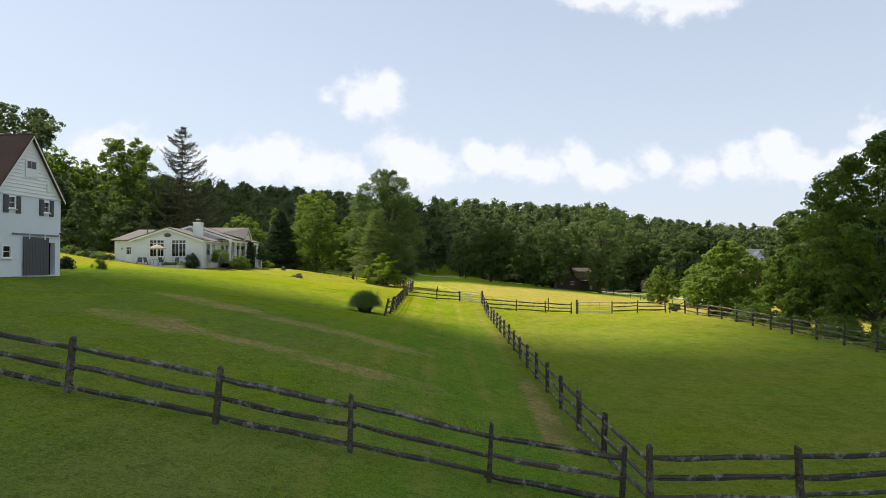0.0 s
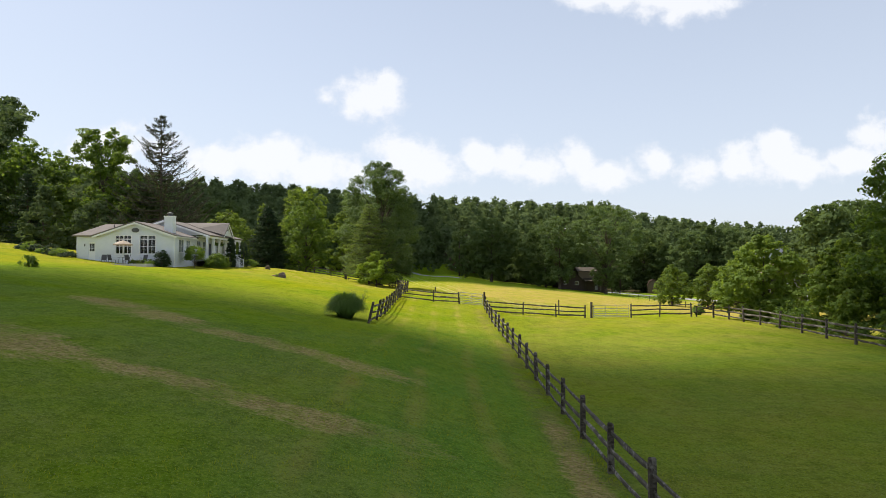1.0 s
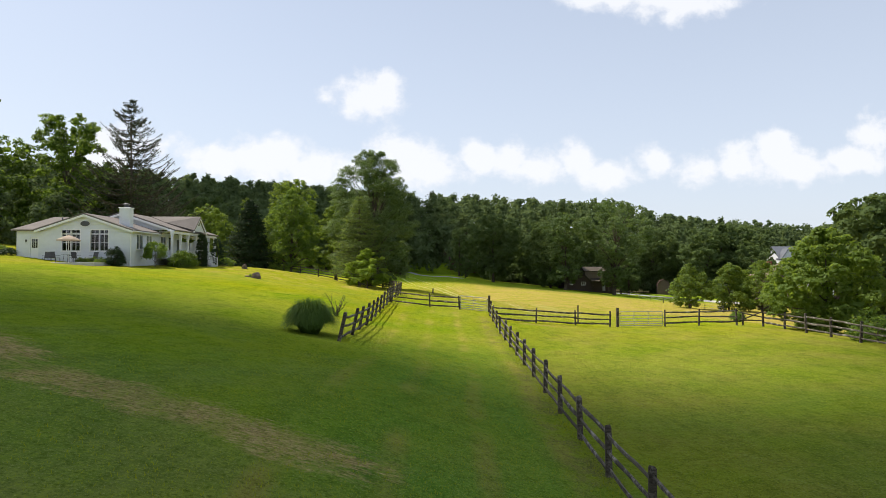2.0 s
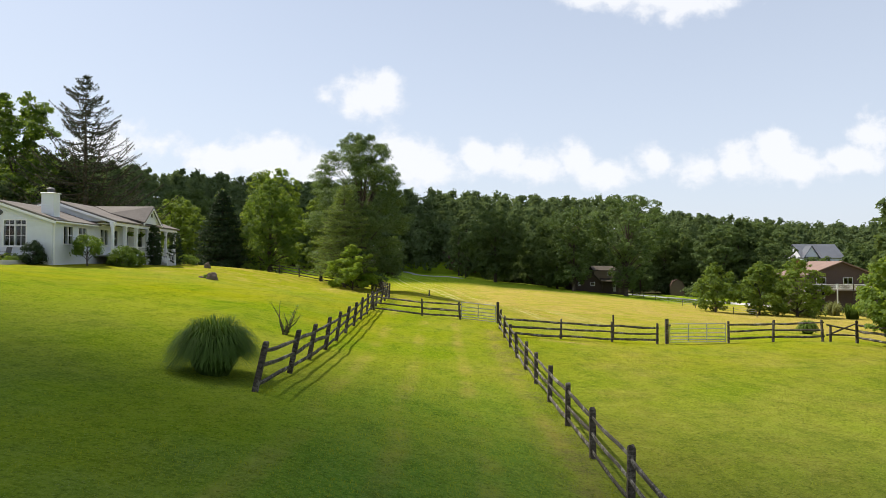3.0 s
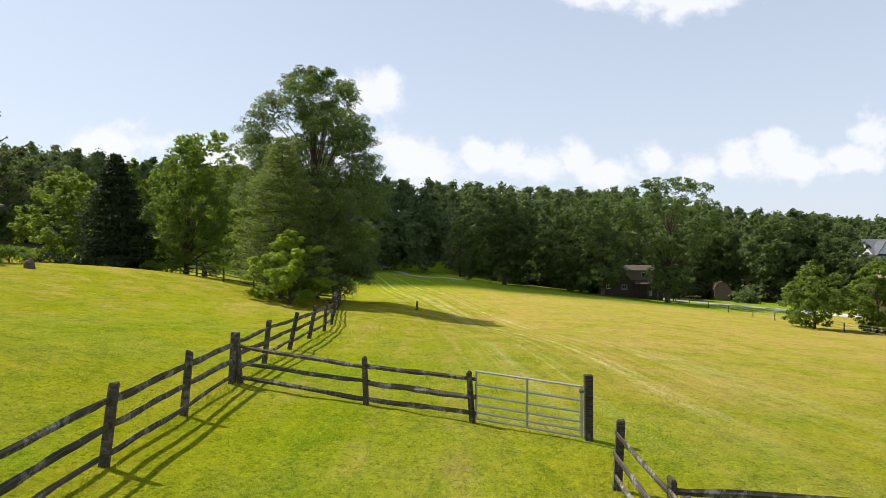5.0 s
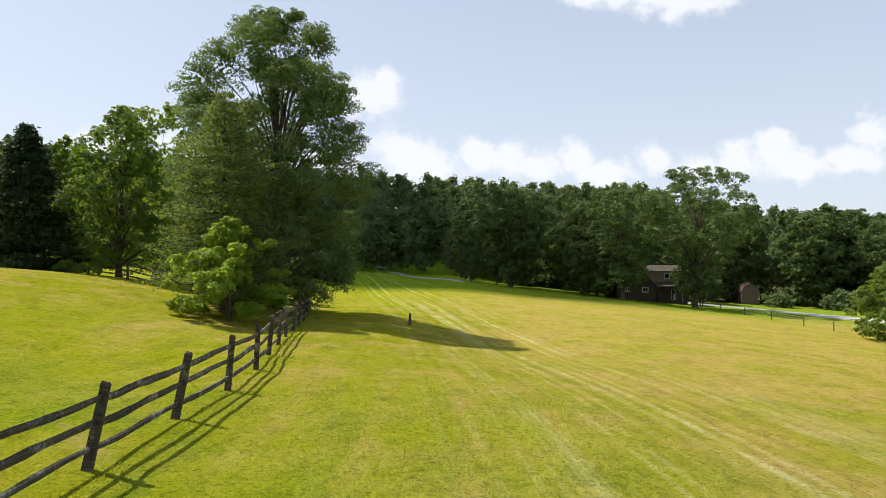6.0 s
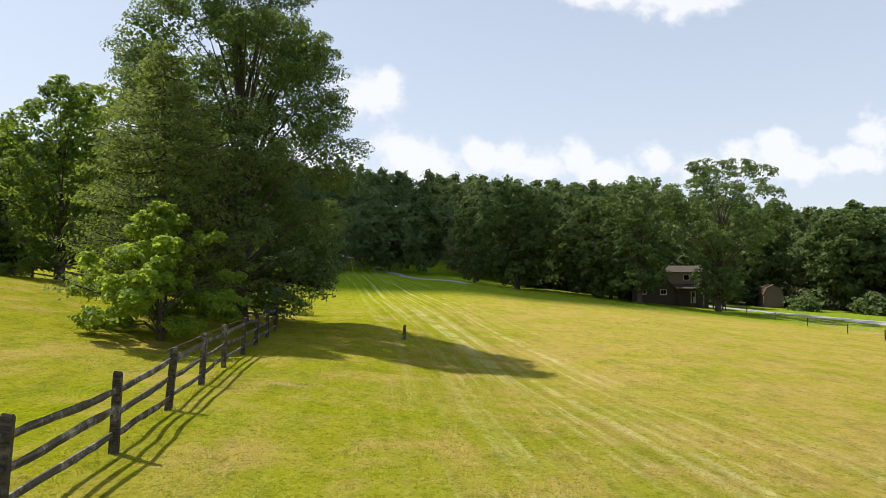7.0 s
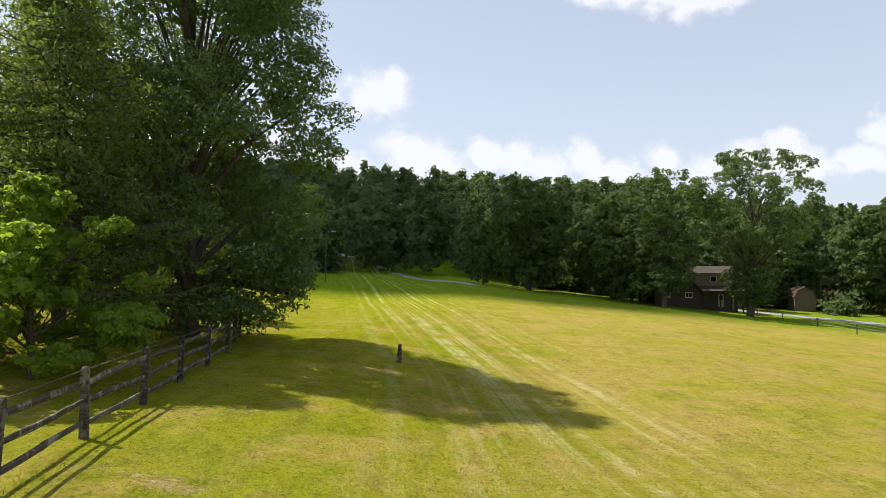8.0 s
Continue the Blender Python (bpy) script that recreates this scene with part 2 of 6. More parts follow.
    belt = s.math("ADD", s.math("MULTIPLY", belt, 0.93), 0.07)
    broken = s.noise(pos, 0.55, 5.0, 0.7)
    row = s.math("MULTIPLY", s.span(lines, 0.50, 0.66), s.math("MULTIPLY", s.math("MULTIPLY", s.span(Y, 70.0, 84.0), belt), s.span(broken, 0.36, 0.56)))
    # wheel tracks of the mower cross the field and the lane
    trk = s.n("Math")
    trk.operation = "SINE"
    s.put(trk, "0", s.math("MULTIPLY", s.math("ADD", X, s.math("MULTIPLY", s.noise(pos, 0.05, 2.0), 2.0)), 3.1))
    lane = s.math("MULTIPLY", s.span(X, -4.5, -3.0), s.span(X, 5.0, 3.6))
    f = s.math("ADD", f, s.math("MULTIPLY", s.math("MULTIPLY", s.span(trk.outputs[0], 0.4, 1.0), lane), s.span(patch, 0.4, 0.65, 0.0, 0.4)))
    scorch = s.math("MULTIPLY", s.span(s.noise(pos, 0.42, 5.0, 0.65), 0.50, 0.64), s.math("MULTIPLY", s.span(Y, 76.0, 92.0), s.span(Y, 150.0, 120.0)))
    f = s.math("ADD", f, s.math("MULTIPLY", scorch, 0.7))
    f = s.math("MULTIPLY", f, s.math("SUBTRACT", 1.0, s.math("MULTIPLY", end, 0.85)))
    col = s.mix(f, green, straw)
    # two raked strips of bare soil on the slope
    soil_at = s.noise(pos, 1.6, 8.0, 0.8, (0.55, 1.5, 1.0))
    total = None
    for ax, ay, bx, by, w in ((-15.2, 36.2, -9.4, 31.4, 1.7), (-8.8, 31.2, -1.2, 29.2, 1.2), (-13.4, 25.8, -9.3, 23.6, 1.6), (-8.6, 23.6, -5.2, 23.4, 0.9), (-5.0, 23.1, -0.4, 22.2, 1.15), (3.2, 17.0, 3.7, 28.0, 0.6), (6.9, 65.6, 8.2, 65.5, 0.45), (-5.9, 82.6, -4.3, 81.0, 0.3), (-4.1, 97.0, -2.8, 96.6, 0.5)):
        n = math.hypot(bx - ax, by - ay)
        ux, uy = (bx - ax) / n, (by - ay) / n
        along = s.math("ADD", s.math("MULTIPLY", s.math("SUBTRACT", X, ax), ux), s.math("MULTIPLY", s.math("SUBTRACT", Y, ay), uy))
        off = s.math("ABSOLUTE", s.math("SUBTRACT", s.math("MULTIPLY", s.math("SUBTRACT", X, ax), uy), s.math("MULTIPLY", s.math("SUBTRACT", Y, ay), ux)))
        strip = s.math("MULTIPLY", s.span(off, w, w * 0.1), s.math("MULTIPLY", s.span(along, -1.2, 1.0), s.span(along, n + 1.2, n - 1.0)))
        total = strip if total is None else s.math("MAXIMUM", total, strip)
    fibre = s.noise(pos, 9.0, 5.0, 0.75, (0.45, 1.6, 1.0))
    soil = s.span(s.math("ADD", s.math("MULTIPLY", total, 0.24), s.math("ADD", s.math("MULTIPLY", soil_at, 0.72), s.math("MULTIPLY", fibre, 0.28))), 0.545, 0.66)
    soil = s.math("MULTIPLY", soil, s.math("MULTIPLY", s.span(total, 0.02, 0.2), s.span(s.noise(pos, 0.38, 3.0, 0.6), 0.36, 0.52, 0.3, 1.0)))
    soil = s.math("MULTIPLY", soil, s.span(fibre, 0.36, 0.5, 0.3, 1.0))
    col = s.mix(s.math("MULTIPLY", soil, 0.92), col, s.ramp(fibre, [(0.32, (0.19, 0.105, 0.045)), (0.5, (0.41, 0.265, 0.125)), (0.66, (0.64, 0.46, 0.25))]))
    # worn earth along the foot of the lane's fence
    foot = s.math("MULTIPLY", s.span(s.math("ABSOLUTE", s.math("SUBTRACT", X, 3.75)), 1.0, 0.2), s.math("MULTIPLY", s.span(Y, 14.0, 17.0), s.span(Y, 70.0, 66.0)))
    worn = s.math("MULTIPLY", foot, s.span(s.noise(pos, 0.8, 5.0, 0.7), 0.44, 0.58))
    col = s.mix(s.math("MULTIPLY", worn, 0.7), col, s.ramp(blade, [(0.3, (0.10, 0.075, 0.035)), (0.7, (0.25, 0.20, 0.09))]))
    speck = s.noise(pos, 14.0, 5.0, 0.75)
    mown = s.noise(pos, 1.1, 6.0, 0.75, (1.0, 0.45, 1.0))
    bright = s.mix(s.math("MULTIPLY", slope, s.math("SUBTRACT", 1.0, end)), (0.20, 0.29, 0.026), (0.345, 0.335, 0.016))
    col = s.mix(s.span(mown, 0.40, 0.62, 0.0, 0.32), col, bright)
    col = s.mix(s.span(mown, 0.50, 0.34, 0.0, 0.28), col, (0.06, 0.11, 0.008))
    col = s.mix(s.span(clump, 0.47, 0.32, 0.0, 0.5), col, (0.06, 0.10, 0.008))
    col = s.mix(s.span(clump, 0.54, 0.68, 0.0, 0.4), col, bright)
    col = s.mix(s.span(speck, 0.53, 0.66, 0.0, 0.5), col, s.mix(0.35, bright, (0.53, 0.51, 0.07)))
    col = s.mix(s.span(speck, 0.46, 0.32, 0.0, 0.42), col, (0.04, 0.07, 0.008))
    dots = s.noise(pos, 24.0, 3.0, 0.8)
    col = s.mix(s.math("MULTIPLY", s.span(dots, 0.56, 0.68, 0.0, 0.55), s.span(Y, 70.0, 30.0)), col, (0.33, 0.36, 0.13))
    col = s.mix(s.math("MULTIPLY", s.span(dots, 0.42, 0.3, 0.0, 0.5), s.span(Y, 70.0, 30.0)), col, (0.04, 0.065, 0.012))
    # leaf litter under the far wood
    litter = s.math("MAXIMUM", s.span(s.math("ADD", Y, s.math("MULTIPLY", patch, 8.0)), 246.0, 254.0), s.span(X, -96.0, -104.0))
    litter = s.math("MAXIMUM", litter, s.math("MULTIPLY", s.span(s.math("ADD", Y, s.math("MULTIPLY", patch, 8.0)), 203.0, 211.0), s.math("MAXIMUM", s.span(X, -18.0, -24.0), s.span(X, 14.0, 20.0))))
    col = s.mix(litter, col, s.ramp(tuft, [(0.3, (0.035, 0.032, 0.016)), (0.7, (0.08, 0.068, 0.035))]))
    # pale raked hay in broken lines, with greener stubble between
    dip = s.math("MULTIPLY", s.span(lines, 0.47, 0.36), s.math("MULTIPLY", s.span(Y, 72.0, 90.0), belt))
    col = s.mix(s.math("MULTIPLY", dip, 0.25), col, (0.13, 0.16, 0.012))
    col = s.mix(s.math("MULTIPLY", row, 0.55), col, s.ramp(clump, [(0.3, (0.40, 0.35, 0.12)), (0.5, (0.60, 0.55, 0.27)), (0.7, (0.74, 0.70, 0.42))]))
    col = s.mix(1.0, col, (0.97, 1.0, 1.02), "MULTIPLY")
    h = s.math("ADD", s.math("MULTIPLY", blade, 0.35), s.math("ADD", tuft, s.math("MULTIPLY", clump, 0.6)))
    return s.principled(col, 1.0, s.bump(h, 1.0, 0.16), spec=0.0)


def wood_material(name, a, b, c):
    """Weathered split timber with grain along the local x or z, dark checks and pale lichen."""
    s = Nodes(name)
    pos = s.where()
    loc = s.local()
    rnd = s.n("ObjectInfo").outputs["Random"]
    grain = s.noise(loc, 9.0, 6.0, 0.7, (0.6, 4.0, 4.0))
    blotch = s.noise(pos, 2.2, 4.0, 0.6)
    fleck = s.noise(pos, 11.0, 5.0, 0.75)
    col = s.mix(rnd, s.ramp(grain, [(0.3, a), (0.7, b)]), s.ramp(grain, [(0.35, tuple(v * 0.6 for v in a)), (0.7, tuple(v * 0.8 for v in b))]))
    col = s.mix(s.span(s.math("ADD", blotch, s.math("MULTIPLY", fleck, 0.8)), 0.92, 1.1, 0.0, 0.65), col, c)
    col = s.mix(s.span(fleck, 0.44, 0.3, 0.0, 0.6), col, tuple(v * 0.5 for v in a))
    return s.principled(col, 0.85, s.bump(grain, 0.6, 0.01), spec=0.15)


def plain_material(name, color, rough=0.6, metal=0.0, var=0.12, scale=3.0, bump=0.0, spec=0.3):
    s = Nodes(name)
    pos = s.where()
    f = s.noise(pos, scale, 6.0, 0.65)
    g = s.noise(pos, scale * 0.14, 3.0)
    lo, hi = tuple(c * (1 - var) for c in color), tuple(min(1.0, c * (1 + var)) for c in color)
    col = s.mix(s.span(g, 0.35, 0.65), s.mix(f, lo, hi), s.mix(f, tuple(c * (1 - var * 0.5) for c in lo), color))
    return s.principled(col, rough, s.bump(f, bump, 0.01) if bump else None, metal, spec)


GRASS = grass_material()
OLD_WOOD = wood_material("weathered_split_wood", (0.036, 0.028, 0.021), (0.125, 0.104, 0.082), (0.25, 0.225, 0.19))
RAIL_WOOD = wood_material("grey_split_rail_wood", (0.042, 0.036, 0.029), (0.155, 0.137, 0.112), (0.38, 0.355, 0.31))
BARK = bark_material("grey_brown_bark", (0.035, 0.028, 0.022), (0.13, 0.105, 0.08))
LEAF_MAPLE = leaf_material("maple_leaves", (0.03, 0.06, 0.014), (0.11, 0.17, 0.036), (0.26, 0.38, 0.035), 0.48)
LEAF_CANOPY = leaf_material("maple_canopy_leaves", (0.022, 0.044, 0.015), (0.145, 0.212, 0.062), (0.215, 0.31, 0.045), 0.32, 0.35)
LEAF_BRIGHT = leaf_material("bright_young_leaves", (0.042, 0.082, 0.013), (0.17, 0.24, 0.043), (0.3, 0.4, 0.04), 0.47)
LEAF_YOUNG = leaf_material("yellow_green_leaves", (0.04, 0.075, 0.012), (0.25, 0.35, 0.048), (0.46, 0.6, 0.05), 0.56)
# dark end lifted: the haze before the tree line is in this green
LEAF_DARK_HAZED = leaf_material("hazed_wood_leaves", (0.075, 0.112, 0.044), (0.12, 0.165, 0.06), (0.16, 0.22, 0.05), 0.4, 0.03)
# hill leaves bluer and paler, with the distance haze put into the colour
LEAF_FAR_HAZED = leaf_material("hazed_hill_leaves", (0.085, 0.124, 0.058), (0.135, 0.18, 0.078), (0.17, 0.225, 0.07), 0.42, 0.02)
LEAF_DEEP = leaf_material("deep_green_leaves", (0.055, 0.085, 0.04), (0.13, 0.17, 0.075), (0.15, 0.21, 0.06), 0.4, 0.05)
NEEDLES = leaf_material("dark_needles", (0.016, 0.032, 0.014), (0.045, 0.074, 0.03), (0.05, 0.085, 0.02), 0.25, 0.12)
HEMLOCK = leaf_material("hemlock_needles", (0.035, 0.06, 0.02), (0.17, 0.23, 0.06), (0.29, 0.385, 0.055), 0.45)
BARE_NEEDLES = leaf_material("thin_dry_needles", (0.02, 0.028, 0.015), (0.05, 0.06, 0.03), (0.06, 0.08, 0.02), 0.25, 0.1)
CLOUD = plain_material("cloud_vapour", (0.9, 0.9, 0.9), 1.0, 0, 0.02, 0.01)
# white wall with a blue cast painted in for cool shade light
WHITE = plain_material("white_limewash_shade_tint", (0.73, 0.76, 0.80), 0.75, 0, 0.07, 1.5, 0.3)
WHITE_TRIM = plain_material("white_gloss_trim", (0.82, 0.82, 0.81), 0.45, 0, 0.03, 2.0)
ROOF_TAN = plain_material("tan_asphalt_shingles", (0.19, 0.17, 0.155), 0.9, 0, 0.25, 6.0, 0.4, 0.1)
ROOF_BROWN = plain_material("brown_asphalt_shingles", (0.105, 0.07, 0.055), 0.9, 0, 0.25, 6.0, 0.4, 0.1)
GREY_PAINT = plain_material("grey_door_paint", (0.09, 0.09, 0.095), 0.6, 0, 0.15, 2.0)


def glass_material():
    s = Nodes("window_glass")
    p = s.n("BsdfPrincipled", Base_Color=(0.75, 0.8, 0.8, 1), Roughness=0.03, IOR=1.45)
    p.inputs["Transmission Weight"].default_value = 1.0
    return s.done(p.outputs[0])


def siding_material(name, color, pitch, depth=0.6):
    """Lapped boards: a shallow step at every board, dirt along the laps."""
    s = Nodes(name)
    pos = s.where()
    z = s.n("SeparateXYZ", Vector=pos).outputs[2]
    saw = s.math("FRACT", s.math("DIVIDE", z, pitch))
    f = s.noise(pos, 1.3, 5.0, 0.6)
    g = s.noise(pos, 0.25, 3.0)
    col = s.mix(s.span(f, 0.35, 0.7), tuple(c * 0.93 for c in color), color)
    col = s.mix(s.span(g, 0.55, 0.8, 0.0, 0.35), col, tuple(c * 0.84 for c in color))
    return s.principled(col, 0.55, s.bump(saw, depth, 0.02))


GLASS = glass_material()
# opaque pane, coloured with the darkness of the room behind it
PANE_ROOM_DARK = plain_material("room_dark_pane", (0.02, 0.022, 0.024), 0.08, 0, 0.1, 1.0, 0, 0.5)
# inside surfaces near black: the rooms' shade is in the colour
ROOM = plain_material("room_shade", (0.05, 0.046, 0.042), 0.9)
# white siding tinted blue, as walls look in the shade
SIDING = siding_material("white_vinyl_shade_tint", (0.74, 0.765, 0.81), 0.13)
BROWN_BOARDS = siding_material("brown_board_siding", (0.075, 0.05, 0.042), 0.2)
GALV = plain_material("galvanised_tube", (0.42, 0.43, 0.44), 0.45, 0.7, 0.15, 8.0)


# ---- clouds overhead, between the sun and the ground ----
def cloud(shade_x, shade_y, half_x, half_y, seed, label, puffs=110, sizes=(0.16, 0.34), square=False):
    """A flat-bottomed cumulus 1200 m up, towards the sun from the ground that lies in its shade."""
    rng = np.random.default_rng(seed)
    up = 1200.0
    cx, cy = shade_x + TO_SUN.x / TO_SUN.z * up, shade_y + TO_SUN.y / TO_SUN.z * up
    bm = bmesh.new()
    for i in range(puffs):
        a, r = rng.random() * math.tau, math.sqrt(rng.random())
        size = rng.uniform(*sizes) * min(half_x, half_y)
        px, py = (rng.uniform(-half_x, half_x), rng.uniform(-half_y, half_y)) if square else (half_x * r * math.cos(a), half_y * r * math.sin(a))
        m = Matrix.Translation((px, py, size * 0.4 * (1.6 - r))) @ Matrix.Diagonal((size, size, size * 0.6, 1))
        bmesh.ops.create_icosphere(bm, subdivisions=1 if square else 2, radius=1.0, matrix=m)
    ob = part("cloud", bm, CLOUD, None)
    ob.location = (cx, cy, up)
    tagged(ob, label, "cloud", "passing clouds", "structure")


cloud(-4.0, -12.5, 130.0, 50.0, 5, "white fair-weather cloud shading the near slope", 190)
# out of view, added to darken the trees and the paddock's right side
cloud(46.0, 34.0, 26.0, 21.0, 9, "small unseen cloud added to shade the trees below the paddock", 90)
cloud(-49.0, 242.0, 61.0, 76.0, 6, "broad white cloud shading the far wood", 330, (0.09, 0.2), True)
# another unseen one, added to darken the grass before the tree line
cloud(-2.0, 176.0, 30.0, 14.0, 8, "small unseen cloud added to shade the field's end", 120, (0.25, 0.5), True)

# ---- the ground ----
XS = (-70, -40, -24, -10, -3.5, 4.3, 14, 26, 48, 90)
YS = (-15, 14, 32, 46, 60, 72, 88, 110, 140, 190)
HEIGHTS = np.array((
    (8, 5, 4, 2.7, 1.89, 0.76, -0.2, -0.7, -1.8, -3),
    (8, 4.8, 3.82, 2.14, 0.80, -0.54, -0.57, -0.91, -2, -3.2),
    (8, 4.81, 3.87, 2.2, 0.97, -0.78, -0.8, -0.81, -2.3, -3.5),
    (8, 4.8, 3.94, 1.74, 0.61, -0.63, -0.69, -0.73, -2.6, -4),
    (8, 4.8, 3.88, 1.79, 0.33, -0.5, -0.77, -0.65, -2.99, -4.4),
    (8, 4.78, 3.36, 1.86, 0.56, 0.05, -0.79, -0.95, -3.28, -4.7),
    (8, 4.86, 3.42, 1.21, 0.71, 0.13, -0.88, -1.59, -3.7, -5),
    (7.5, 4.38, 3.25, 0.78, 0.1, -1.12, -1.16, -2.2, -3.88, -5.2),
    (6, 2.8, 1.47, -0.19, -0.21, -0.53, -1.19, -2.2, -4.24, -5.4),
    (6, 3, 1.81, 0.85, 0.38, 0.4, -0.93, -1.99, -4.07, -5.6)))


def catmull(p0, p1, p2, p3, t):
    return p1 + 0.5 * t * (p2 - p0 + t * (2 * p0 - 5 * p1 + 4 * p2 - p3 + t * (3 * (p1 - p2) + p3 - p0)))


def ground_heights(x, y):
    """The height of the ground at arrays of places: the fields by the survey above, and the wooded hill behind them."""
    x, y = np.asarray(x, float), np.asarray(y, float)
    gx = np.interp(x, XS, np.arange(len(XS)))
    gy = np.interp(y, YS, np.arange(len(YS)))
    ix, iy = np.minimum(gx.astype(int), len(XS) - 2), np.minimum(gy.astype(int), len(YS) - 2)
    tx, ty = gx - ix, gy - iy
    P = np.pad(HEIGHTS, 1, mode="edge")
    rows = []
    for j in range(4):
        q = [P[iy + j, ix + i] for i in range(4)]
        rows.append(catmull(*q, tx))
    z = catmull(*rows, ty)
    s = np.clip((y - 214.0) / 126.0, 0, 1)
    crest = np.interp(x, (-220, -100, 0, 40, 78, 96, 124, 155, 190, 300), (44, 33, 25.5, 23.5, 22.5, 18.5, 13.5, 11, 9.5, 8))
    f = s * s * (3 - 2 * s)
    z = z * (1 - f) + f * crest
    w = np.clip((-x - 75.0) / 130.0, 0, 1)
    z = z + w * w * (3 - 2 * w) * 20.0 * np.clip((y - 40) / 120.0, 0, 1) * (1 - s * s * (3 - 2 * s))
    return z


def ground(x, y):
    return float(ground_heights(np.array([x]), np.array([y]))[0])


def build_ground():
    def axis(near0, near1, step, far):
        a = list(np.arange(near0, near1 + 0.01, step))
        d, lo, hi = step, near0, near1
        left, right = [], []
        while hi < far:
            d *= 1.35
            hi += d
            lo -= d
            right.append(hi)
            left.append(lo)
        return np.array(left[::-1] + a + right)
    ax, ay = axis(-60, 70, 0.8, 3000), axis(-20, 200, 0.8, 3000)
    gx, gy = np.meshgrid(ax, ay)
    gz = ground_heights(gx, gy)
    rng = np.random.default_rng(3)
    small = (np.abs(gx) < 62) & (gy > -22) & (gy < 202)
    gz = gz + small * rng.normal(0, 0.012, gz.shape)
    n, k = gx.shape
    idx = np.arange(n * k).reshape(n, k)
    faces = np.stack([idx[:-1, :-1], idx[:-1, 1:], idx[1:, 1:], idx[1:, :-1]], -1).reshape(-1, 4)
    me = soup("ground", np.stack([gx, gy, gz], -1).reshape(-1, 3), faces)
    me.polygons.foreach_set("use_smooth", np.ones(len(faces), dtype=bool))
    tagged(part("ground", me, GRASS, None), "rolling mown green lawn and hay field", "ground", kind="structure")


build_ground()


# ---- split rail fences ----
def post_mesh(seed):
    r = random.Random(seed)
    bm = box(-0.075, 0.075, -0.052, 0.052, -0.35, 1.30)
    for v in bm.verts:
        if v.co.z > 0:
            v.co.x *= 0.85 + r.random() * 0.15
            v.co.y *= 0.8
            v.co.z += r.uniform(-0.03, 0.03)
    top = [f for f in bm.faces if f.normal.z > 0.7 or all(v.co.z > 1 for v in f.verts)]
    e = bmesh.ops.inset_region(bm, faces=top[:1], thickness=0.02)
    for v in top[0].verts:
        v.co.z += 0.035
    me = bpy.data.meshes.new("post")
    bm.to_mesh(me)
    bm.free()
    me.materials.append(OLD_WOOD)
    return me


def rail_mesh(seed):
    """One metre long, along x; it is stretched to the gap between two posts."""
    r = random.Random(seed)
    bm = bmesh.new()
    rings = []
    a0, ph, n = r.random() * 6, r.random() * 6, 11
    for i in range(n):
        t = i / (n - 1)
        belly = math.sin(math.pi * t) ** 0.6
        thick = (0.034 + 0.014 * belly) * r.uniform(0.9, 1.12)
        oy, oz = 0.02 * math.sin(ph + t * 4.5), (0.02 * math.sin(a0 + t * 5.0) - 0.02) * math.sin(math.pi * t) + r.uniform(-0.006, 0.006)
        rings.append([bm.verts.new((t, oy + 0.62 * thick * math.cos(a0 + k * math.tau / 5) * (1 + 0.25 * math.sin(3 * k + a0)), oz + 1.42 * thick * math.sin(a0 + k * math.tau / 5) * r.uniform(0.9, 1.1))) for k in range(5)])
    for p, q in zip(rings, rings[1:]):
        for k in range(5):
            bm.faces.new((p[k], q[k], q[(k + 1) % 5], p[(k + 1) % 5]))
    bm.faces.new(rings[0])
    bm.faces.new(rings[-1][::-1])
    bmesh.ops.recalc_face_normals(bm, faces=bm.faces)
    me = bpy.data.meshes.new("rail")
    bm.to_mesh(me)
    bm.free()
    me.materials.append(RAIL_WOOD)
    return me


POSTS = [post_mesh(i) for i in range(6)]
RAILS = [rail_mesh(20 + i) for i in range(9)]


